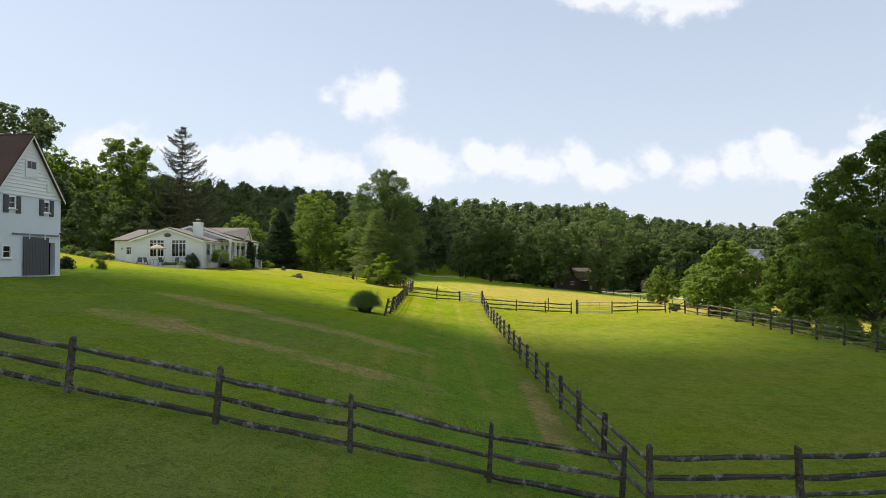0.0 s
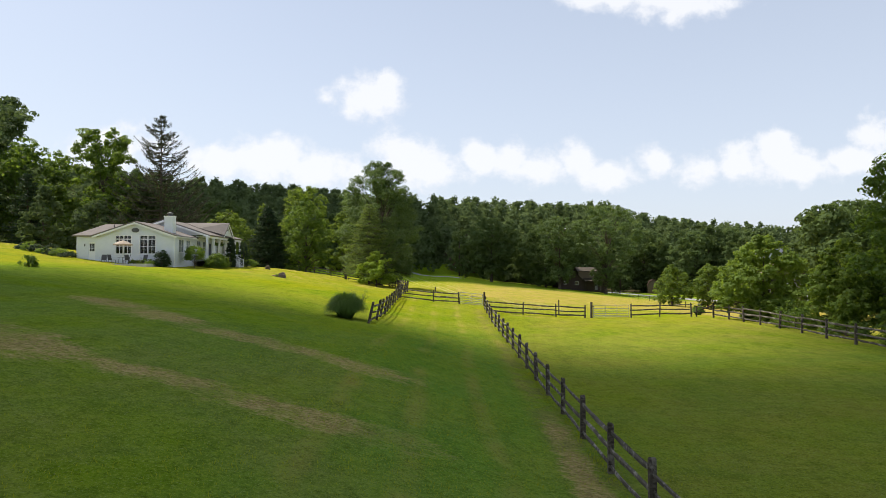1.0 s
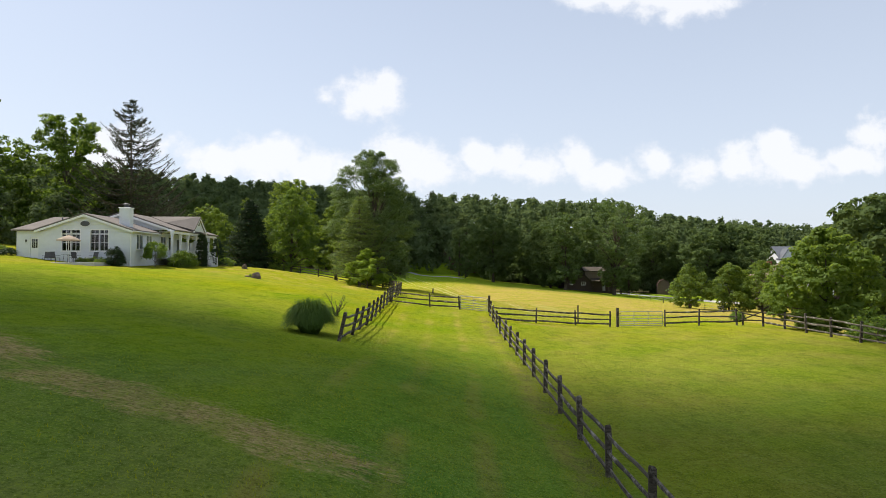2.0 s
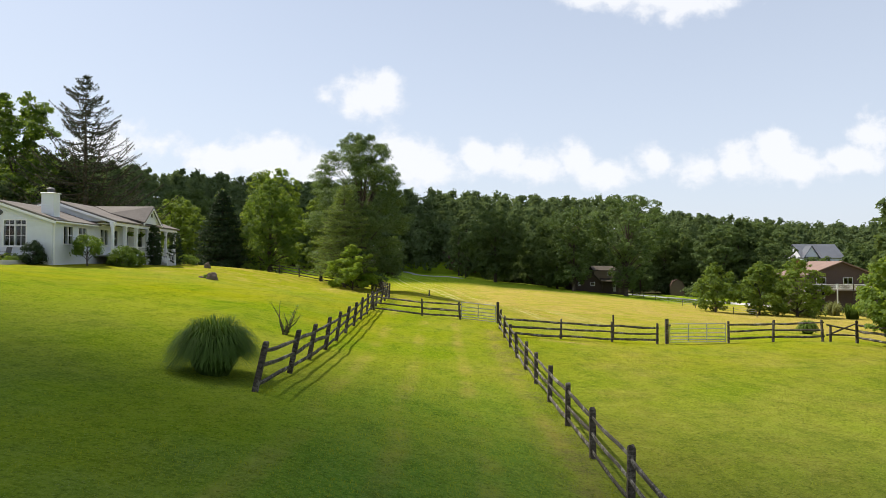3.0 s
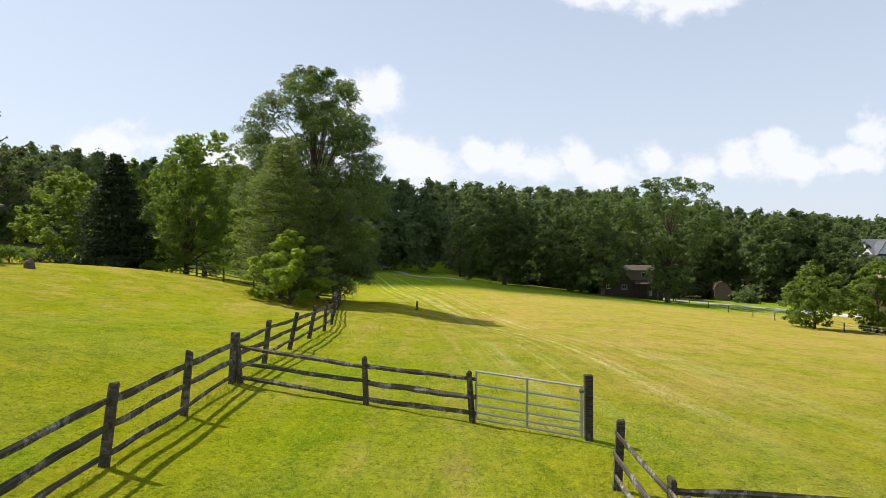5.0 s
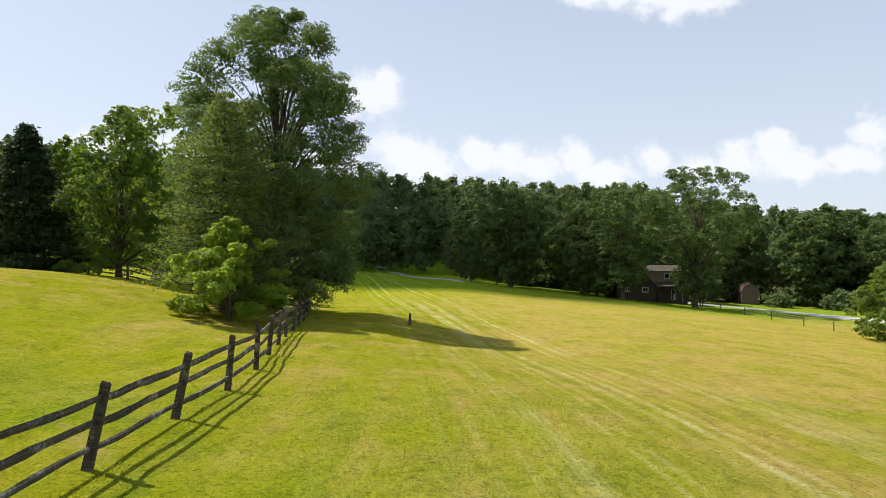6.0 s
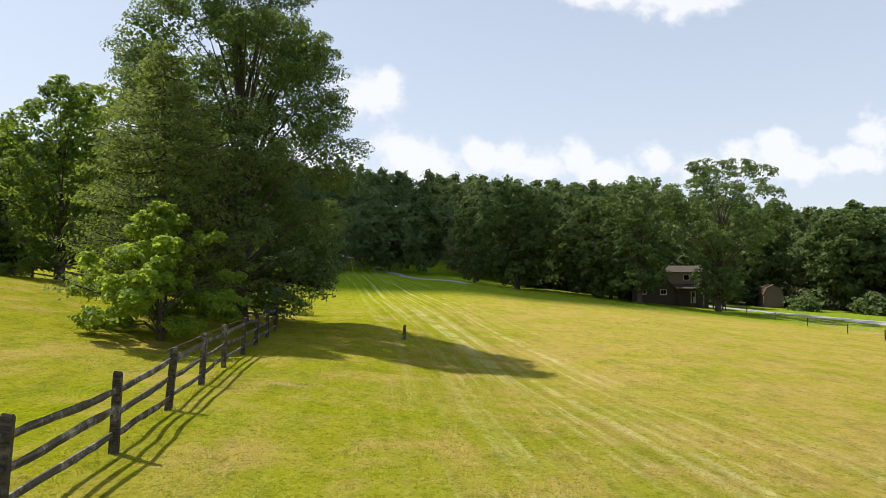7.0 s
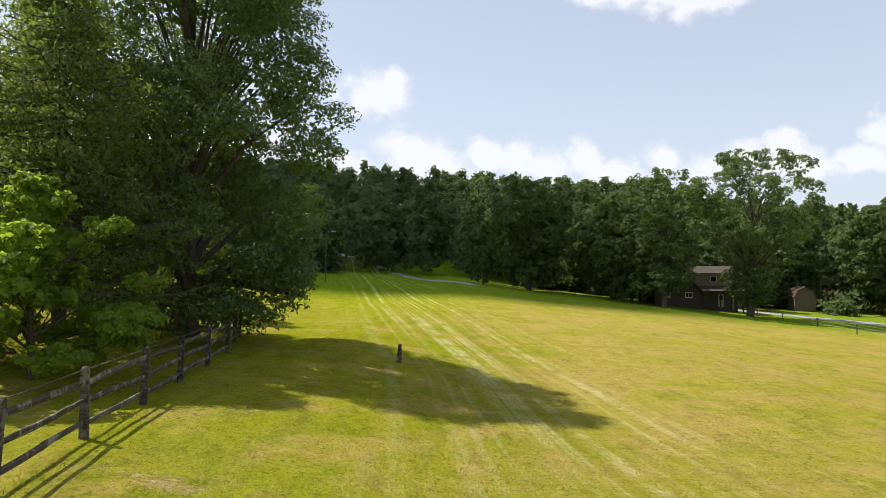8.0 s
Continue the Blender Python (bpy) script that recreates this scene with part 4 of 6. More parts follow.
# the tree line at the field's end
OAKS = [broadleaf((14.5, 194.0), "tall dark green tree at the field's end", 30, 19.0, 0.8, 8.0, 0.4, LEAF_DARK_HAZED, oval, 44, 12, 24, 0.6, limbs=16, group="trees at the field's end", three=True, inside=20),
        broadleaf((28.0, 192.0), "tall dark green tree at the field's end", 31, 18.5, 0.6, 7.5, 0.38, LEAF_DARK_HAZED, oval, 44, 12, 24, 0.6, limbs=16, group="trees at the field's end", three=True, inside=20),
        broadleaf((-34.0, 205.0), "tall dark green tree at the field's end", 32, 17.5, 0.8, 6.0, 0.35, LEAF_DARK_HAZED, egg, 40, 12, 24, 0.55, limbs=14, group="trees at the field's end", three=True, inside=20)]
broadleaf((6.6, 189.0), "small upright dark tree beside the drive", 35, 4.6, 0.2, 1.5, 0.1, LEAF_DARK_HAZED, egg, 16, 9, 16, 0.28, limbs=6, name="small_tree")
broadleaf((5.5, 208.0), "slender dark green tree beside the drive", 38, 15.0, 0.8, 3.4, 0.25, LEAF_DARK_HAZED, oval, 30, 11, 20, 0.4, limbs=10)
LINE = [(1, -15, 236, 0.8), (2, -24, 209, 0.85), (0, -29, 192, 0.75), (2, -4, 246, 0.9), (0, 20, 218, 0.95), (1, 40, 205, 0.95), (2, 54, 208, 1.0), (0, 64, 210, 1.05),
        (1, 76, 200, 1.1), (2, 84, 208, 1.27), (0, 87, 196, 0.8), (1, 115, 202, 0.85), (2, 112, 184, 0.8), (0, 124, 194, 0.85), (1, 136, 174, 0.85), (2, -45, 190, 0.8), (0, -58, 175, 0.85), (1, -72, 160, 0.85),
        (2, -88, 150, 0.9), (0, -100, 130, 0.95), (1, 140, 205, 0.9), (2, 70, 218, 1.15), (1, 100, 165, 0.6), (2, 118, 160, 0.65), (1, 26, 207, 0.8), (1, 88, 176, 0.55), (1, 86.5, 187, 0.6), (0, 93, 186, 0.6), (2, 100.5, 187, 0.66), (0, 28.5, 183.0, 0.72), (2, 52.5, 196, 0.7), (2, 130, 150, 0.6), (0, -70, 128, 0.5), (1, -64, 138, 0.6), (1, 60, 102, 0.98), (0, 68, 114, 1.05), (0, 92, 212, 1.15)]
for kind_of, tx, ty, sc in LINE:
    copy_thing(OAKS[kind_of], pose(tx, ty, ground(tx, ty) - 0.2, 0, 0, (tx * 37 + ty * 11) % 360) @ Matrix.Scale(sc, 4))
broadleaf((31.0, 176.0), "tall open-crowned walnut lit from behind", 33, 19.4, 1.5, 6.4, 0.35, LEAF_CANOPY, outline((0, 0.7), (0.35, 0.8), (0.75, 1.0), (1, 0.7)), 60, 12, 30, 0.34, 0.28, 0.33, (0, 0), 46, name="walnut_tree", main=8, gap=0.05)
broadleaf((43.4, 177.0), "tall open-crowned walnut with vines on its trunk", 34, 23.8, 1.5, 9.2, 0.4, LEAF_CANOPY, outline((0, 0.3), (0.25, 0.55), (0.5, 0.88), (0.8, 1.0), (1, 0.6)), 96, 12, 30, 0.32, 0.19, 0.38, (0.8, 0), 60, name="walnut_tree", main=8, gap=0.06)


def forest():
    """The far wooded hill, with the undergrowth at its foot."""
    rng = np.random.default_rng(50)
    V, F, n0 = [], [], 0
    spots = np.zeros((0, 2))
    tries = 0
    while len(spots) < 900 and tries < 30000:
        tries += 1
        x, y = rng.uniform(-320, 400), rng.uniform(95, 372)
        if abs(x) > 0.85 * y + 70 or (y < 222 and x > -98) or (y < 200 and rng.random() < 0.3) or (abs(x - 0.58 * (y - 29)) < 9 and y < 292):
            continue
        if ((spots - (x, y)) ** 2).sum(1).min(initial=1e9) > (4.6 + y * 0.006) ** 2:
            spots = np.concatenate([spots, [(x, y)]])
    crowns = [(x, y, rng.uniform(12.5, 15.5), rng.uniform(4.6, 6.6), 9, 8, 7, 0.95) for x, y in spots]
    for i in range(125):
        x = rng.uniform(-75, 165)
        y = rng.uniform(204, 222) if x < -22 or 16 < x < 66 else rng.uniform(188, 208) if x > 66 else rng.uniform(240, 250)
        if 44 < x < 62 or abs(x - 0.58 * (y - 29)) < 4:
            continue
        crowns.append((x, y, rng.uniform(2.5, 6.0), rng.uniform(2.6, 4.6), 9, 8, 8, 0.6))
    for x, y, hi, rad, boughs, tufts, per, leaf in crowns:
        (v, f), c = bough_crown(rng, dome, 0.2, hi, rad, boughs, tufts, per, leaf, 0.6, 0.9, 0.40, (0, 0), True, 20)
        V.append(v + np.array([x, y, ground(x, y)]))
        F.append(f + n0)
        n0 += len(v)
    me = soup("woods", np.concatenate(V), np.concatenate(F))
    tagged(part("woods", me, LEAF_FAR_HAZED, None), "dense green wood covering the far hill, haze painted into its colour", "woods", kind="stuff")


forest()


# ---- houses ----
class Side:
    """One upright side of a house: u runs along it, d outwards, z up; they become the house's own x, y, z."""

    def __init__(self, axis, plane, out):
        self.axis, self.plane, self.out = axis, plane, out

    def box(self, bm, u0, u1, d0, d1, z0, z1, bevel=0.0):
        a, b = sorted((self.plane + self.out * d0, self.plane + self.out * d1))
        if self.axis == "x":
            return add_box(bm, u0, u1, a, b, z0, z1, bevel)
        return add_box(bm, a, b, u0, u1, z0, z1, bevel)


def wall(parent, side, u0, u1, z0, z1, holes, material, name="wall", thick=0.2):
    """A wall 20 cm thick whose openings go through it."""
    bm = bmesh.new()
    us = sorted({u0, u1, *[min(u1, max(u0, v)) for h in holes for v in h[:2]]})
    zs = sorted({z0, z1, *[min(z1, max(z0, v)) for h in holes for v in h[2:4]]})

    def solid(i, j):
        if not (0 <= i < len(us) - 1 and 0 <= j < len(zs) - 1):
            return False
        u, z = (us[i] + us[i + 1]) / 2, (zs[j] + zs[j + 1]) / 2
        return not any(h[0] < u < h[1] and h[2] < z < h[3] for h in holes)

    def at(u, d, z):
        d = side.plane + side.out * d
        return bm.verts.new((u, d, z) if side.axis == "x" else (d, u, z))

    for i in range(len(us) - 1):
        for j in range(len(zs) - 1):
            if not solid(i, j):
                continue
            a, b, c, d = us[i], us[i + 1], zs[j], zs[j + 1]
            for depth in (0.0, -thick):
                bm.faces.new([at(a, depth, c), at(b, depth, c), at(b, depth, d), at(a, depth, d)])
            for open_at, p, q in ((solid(i - 1, j), (a, c), (a, d)), (solid(i + 1, j), (b, c), (b, d)), (solid(i, j - 1), (a, c), (b, c)), (solid(i, j + 1), (a, d), (b, d))):
                if not open_at:
                    bm.faces.new([at(p[0], 0.0, p[1]), at(q[0], 0.0, q[1]), at(q[0], -thick, q[1]), at(p[0], -thick, p[1])])
    bmesh.ops.remove_doubles(bm, verts=bm.verts, dist=0.0005)
    bmesh.ops.recalc_face_normals(bm, faces=bm.faces)
    return part(name, bm, material, parent)


def window(parent, side, u0, u1, z0, z1, cols=1, rows=2, material=None, sill=True, name="window", bar=0.02, pane=None):
    """Casing, sash bars and a pane, in an opening of a wall."""
    material = material or WHITE_TRIM
    bm = bmesh.new()
    w = 0.08
    for a, b, c, d in ((u0 - w, u0, z0 - w, z1 + w), (u1, u1 + w, z0 - w, z1 + w), (u0, u1, z1, z1 + w), (u0, u1, z0 - w, z0)):
        side.box(bm, a, b, -0.06, 0.035, c, d)
    frame_part = part(name, bm, material, parent)
    bars = bmesh.new()
    for i in range(1, cols):
        u = u0 + (u1 - u0) * i / cols
        side.box(bars, u - bar, u + bar, -0.07, -0.03, z0, z1)
    for i in range(1, rows):
        z = z0 + (z1 - z0) * i / rows
        side.box(bars, u0, u1, -0.072, -0.032, z - bar * 0.8, z + bar * 0.8)
    if cols * rows > 1:
        part("sash_bar", bars, material, frame_part)
    part("pane", side.box(bmesh.new(), u0, u1, -0.062, -0.05, z0, z1), pane or GLASS, frame_part)
    if sill:
        part("sill", side.box(bmesh.new(), u0 - 0.12, u1 + 0.12, 0.036, 0.1, z0 - 0.12, z0 - 0.07), material, frame_part)
    return frame_part


def roof_slab(parent, a, b, c, d, thick, material, name="roof"):
    """A flat slab of roof through four corners, thickened downwards."""
    bm = bmesh.new()
    t = [bm.verts.new(Vector(v)) for v in (a, b, c, d)]
    n = (t[1].co - t[0].co).cross(t[3].co - t[0].co).normalized()
    if n.z < 0:
        n = -n
    l = [bm.verts.new(v.co - n * thick) for v in t]
    bm.faces.new(t)
    bm.faces.new(l[::-1])
    for i in range(4):
        bm.faces.new((t[i], l[i], l[(i + 1) % 4], t[(i + 1) % 4]))
    bmesh.ops.recalc_face_normals(bm, faces=bm.faces)
    return part(name, bm, material, parent)


def turned_prism(outline, x0, x1):
    """As prism, but drawn in the plane x = x0 with outline (y, z)."""
    bm = prism(outline, x0, x1)
    for v in bm.verts:
        v.co = Vector((v.co.y, v.co.x, v.co.z))
    bmesh.ops.recalc_face_normals(bm, faces=bm.faces)
    return bm


def white_house():
    b = thing("house", (-29.9, 79.25, 3.9), "single-storey white house with tan shingle roof and columned porch", "house", turn=3)
    front, east = Side("x", 0.0, -1), Side("y", 0.0, 1)
    west, back, cfront = Side("y", -10.6, -1), Side("x", 22.0, 1), Side("x", 7.0, -1)
    win = [(-6.34, -5.56), (-5.46, -4.68), (-3.68, -2.9), (-2.8, -2.02)]
    holes = [(a, c, 1.5, 3.47) for a, c in win] + [(-9.3, -8.55, 0.7, 2.75)]
    wall(b, front, -10.6, 0.0, -0.8, 3.5, holes, SIDING)
    for a, c in win:
        window(b, front, a, c, 1.5, 3.05, 2, 2)
        window(b, front, a, c, 3.15, 3.47, 2, 1, sill=False, name="transom_window")
        part("mullion", front.box(bmesh.new(), a, c, -0.1, 0.02, 3.055, 3.145), WHITE_TRIM, b)
    dr = part("door", front.box(bmesh.new(), -9.3, -8.55, -0.12, -0.06, 0.7, 2.75), WHITE_TRIM, b, "white back door")
    part("pane", front.box(bmesh.new(), -9.18, -8.67, -0.058, -0.05, 1.75, 2.6), PANE_ROOM_DARK, dr)
    g = bmesh.new()
    for i in range(1, 3):
        front.box(g, -9.18 + 0.17 * i - 0.012, -9.18 + 0.17 * i + 0.012, -0.05, -0.035, 1.75, 2.6)
        front.box(g, -9.18, -8.67, -0.05, -0.034, 1.75 + 0.283 * i - 0.012, 1.75 + 0.283 * i + 0.012)
    part("sash_bar", g, WHITE_TRIM, dr)
    # east wall, windows and the porch door
    ew = [(1.6, 2.25, 1.7, 3.1), (2.35, 3.0, 1.7, 3.1), (4.0, 4.6, 2.0, 3.1), (4.7, 5.3, 2.0, 3.1), (7.8, 8.45, 1.75, 3.15), (8.55, 9.2, 1.75, 3.15), (10.1, 11.2, 1.75, 3.15), (15.7, 16.9, 1.75, 3.15), (18.6, 19.8, 1.75, 3.15)]
    wall(b, east, 0.2, 22.0, -0.8, 3.6, ew + [(12.6, 13.55, 0.85, 3.0)], SIDING)
    for u0, u1, z0, z1 in ew:
        window(b, east, u0, u1, z0, z1, 1, 2)
    part("door", east.box(bmesh.new(), 12.6, 13.55, -0.12, -0.05, 0.85, 3.0), plain_material("blue_grey_door", (0.09, 0.11, 0.14), 0.4), b, "dark front door")
    wall(b, west, 0.2, 21.8, -0.8, 3.5, [], SIDING)
    wall(b, back, -10.6, -0.2, -0.8, 3.6, [], SIDING)
    part("inner_floor", box(-10.3, -0.25, 0.25, 21.7, 0.4, 0.6), ROOM, b)
    part("inner_wall", box(-10.35, -0.25, 5.0, 5.15, 0.6, 3.4), ROOM, b)
    part("ceiling_board", box(-10.35, -0.25, 0.25, 21.7, 3.42, 3.48), ROOM, b)
    # gables
    part("gable", prism([(-8.4, 3.5), (0.0, 3.5), (-4.2, 4.93)], 0.0, 0.2), SIDING, b)
    part("gable", prism([(-8.9, 3.62), (1.5, 3.9), (-3.7, 5.62)], 7.0, 7.2), SIDING, b, "white rear gable")
    vent = bmesh.new()
    bmesh.ops.create_cone(vent, cap_ends=True, segments=20, radius1=0.42, radius2=0.42, depth=0.1, matrix=Matrix.Translation((-4.2, -0.03, 4.1)) @ Matrix.Diagonal((1, 1, 0.6, 1)) @ pose(0, 0, 0, 90))
    part("vent", vent, GREY_PAINT, b, "dark oval gable vent")
    # roofs: front wing, west wing, main block, porch pediment
    T = 0.14
    roof_slab(b, (-4.2, -0.35, 5.12), (0.45, -0.35, 3.53), (0.45, 7.1, 3.53), (-4.2, 7.1, 5.12), T, ROOF_TAN)
    roof_slab(b, (-4.2, -0.35, 5.12), (-4.2, 7.1, 5.12), (-8.85, 7.1, 3.53), (-8.85, -0.35, 3.53), T, ROOF_TAN)
    roof_slab(b, (-11.0, -0.3, 3.5), (-8.2, -0.3, 3.5), (-5.2, 4.0, 5.0), (-9.3, 4.0, 5.0), T, ROOF_TAN)
    roof_slab(b, (-11.0, -0.3, 3.5), (-9.3, 4.0, 5.0), (-9.3, 6.0, 5.0), (-11.0, 10.0, 3.5), T, ROOF_TAN)
    roof_slab(b, (-3.7, 6.65, 5.8), (1.95, 6.65, 3.9), (1.95, 22.5, 3.9), (-3.7, 22.5, 5.8), T, ROOF_TAN)
    roof_slab(b, (-3.7, 6.65, 5.8), (-3.7, 22.5, 5.8), (-9.4, 22.5, 3.9), (-9.4, 6.65, 3.9), T, ROOF_TAN)
    roof_slab(b, (2.1, 14.6, 5.86), (2.1, 12.3, 4.12), (-1.2, 12.3, 5.02), (-3.7, 14.6, 5.86), T, ROOF_TAN)
    roof_slab(b, (2.1, 14.6, 5.86), (-3.7, 14.6, 5.86), (-1.2, 16.9, 5.02), (2.1, 16.9, 4.12), T, ROOF_TAN)
    ped = part("pediment", turned_prism([(12.45, 4.05), (16.75, 4.05), (14.6, 5.68)], 1.7, 1.85), SIDING, b)
    part("vent", box(1.86, 1.9, 14.42, 14.78, 4.75, 5.1), GREY_PAINT, ped, "small louvred vent")
    for y0, z0, y1, z1 in ((12.3, 3.98, 14.6, 5.72), (14.6, 5.72, 16.9, 3.98)):
        part("rake_board", turned_prism([(y0, z0), (y1, z1), (y1, z1 - 0.2), (y0, z0 - 0.2)], 2.0, 2.09), WHITE_TRIM, b)
    for x0, z0, x1, z1 in ((-8.8, 3.4, -4.2, 4.98), (-4.2, 4.98, 0.4, 3.4)):
        part("rake_board", prism([(x0, z0), (x1, z1), (x1, z1 - 0.2), (x0, z0 - 0.2)], -0.36, -0.3), WHITE_TRIM, b)
    for x0, z0, x1, z1 in ((-9.35, 3.76, -3.7, 5.66), (-3.7, 5.66, 1.9, 3.76)):
        part("rake_board", prism([(x0, z0), (x1, z1), (x1, z1 - 0.22), (x0, z0 - 0.22)], 6.6, 6.67), WHITE_TRIM, b)
    part("gutter", box(0.3, 0.44, -0.3, 6.6, 3.32, 3.44, 0.02), WHITE_TRIM, b)
    part("downpipe", box(0.03, 0.11, 0.06, 0.14, -0.3, 3.35), WHITE_TRIM, b)
    # porch
    part("porch_beam", box(1.5, 1.8, 6.4, 21.9, 3.5, 3.76), WHITE_TRIM, b)
    part("porch_ceiling", box(0.02, 1.5, 7.2, 21.9, 3.66, 3.72), WHITE_TRIM, b)
    part("porch_floor", box(0.02, 1.9, 6.5, 21.9, 0.72, 0.84, 0.01), plain_material("grey_porch_boards", (0.3, 0.3, 0.31), 0.7), b)
    part("skirting", box(1.7, 1.76, 6.6, 21.8, -0.5, 0.7), SIDING, b)
    for y in (6.55, 9.05, 11.45, 14.0, 16.45, 19.0, 21.6):
        bm = bmesh.new()
        add_box(bm, 1.54, 1.76, y - 0.11, y + 0.11, 0.84, 3.5)
        add_box(bm, 1.49, 1.81, y - 0.16, y + 0.16, 0.84, 1.0)
        add_box(bm, 1.49, 1.81, y - 0.16, y + 0.16, 3.34, 3.5)
        part("column", bm, WHITE_TRIM, b)
    for y0, y1 in ((9.16, 11.34), (11.56, 13.89), (19.11, 21.49)):
        bm = bmesh.new()
        add_box(bm, 1.61, 1.69, y0, y1, 1.6, 1.67)
        add_box(bm, 1.62, 1.68, y0, y1, 0.95, 1.0)
        for i in range(1, 16):
            y = y0 + (y1 - y0) * i / 16
            add_box(bm, 1.635, 1.665, y - 0.015, y + 0.015, 1.0, 1.6)
        part("railing", bm, WHITE_TRIM, b)
    st = bmesh.new()
    for i in range(5):
        add_box(st, 1.9, 3.3 - 0.28 * i, 15.0, 17.2, -0.4, 0.0 + 0.165 * (i + 1) - 0.06)
    steps = part("steps", st, plain_material("pale_step_boards", (0.55, 0.55, 0.54), 0.7), b)
    for y in (15.02, 17.18):
        bm = bmesh.new()
        tube(bm, [(1.95, y, 1.65), (3.3, y, 0.85)], [0.04, 0.04], 6)
        tube(bm, [(1.95, y, 1.05), (3.3, y, 0.25)], [0.03, 0.03], 6)
        add_box(bm, 3.26, 3.36, y - 0.05, y + 0.05, -0.3, 1.0)
        for i in range(1, 8):
            x = 1.95 + 1.35 * i / 8
            add_box(bm, x - 0.015, x + 0.015, y - 0.015, y + 0.015, 1.05 - 0.8 * i / 8, 1.65 - 0.8 * i / 8)
        part("handrail", bm, WHITE_TRIM, steps)
    # chimney
    ch = part("chimney", box(-1.45, -0.45, 1.0, 1.9, 3.0, 5.7, 0.02), SIDING, b, "white chimney")
    part("chimney_crown", box(-1.52, -0.38, 0.93, 1.97, 5.7, 5.78, 0.02), WHITE_TRIM, ch)
    bm = bmesh.new()
    bmesh.ops.create_cone(bm, cap_ends=True, segments=12, radius1=0.24, radius2=0.24, depth=0.34, matrix=Matrix.Translation((-0.95, 1.45, 5.95)))
    bmesh.ops.create_cone(bm, cap_ends=True, segments=12, radius1=0.36, radius2=0.1, depth=0.14, matrix=Matrix.Translation((-0.95, 1.45, 6.17)))
    part("flue_cap", bm, GREY_PAINT, ch, "dark metal flue cap")
    for x, y, z in ((-7.6, 2.4, 4.3), (-6.8, 2.9, 4.45)):
        bm = bmesh.new()
        bmesh.ops.create_cone(bm, cap_ends=True, segments=8, radius1=0.06, radius2=0.06, depth=0.7, matrix=Matrix.Translation((x, y, z + 0.2)))
        part("vent_pipe", bm, GREY_PAINT, b)
    bm = bmesh.new()
    add_box(bm, -9.75, -9.63, -0.08, -0.002, 2.3, 2.55, 0.02)
    part("wall_lamp", bm, GREY_PAINT, b)


white_house()


def local_place(x, y):
    """From the white house's own x, y to the world's."""
    v = pose(-29.9, 79.25, 0, 0, 0, 3) @ Vector((x, y, 0))
    return v.x, v.y


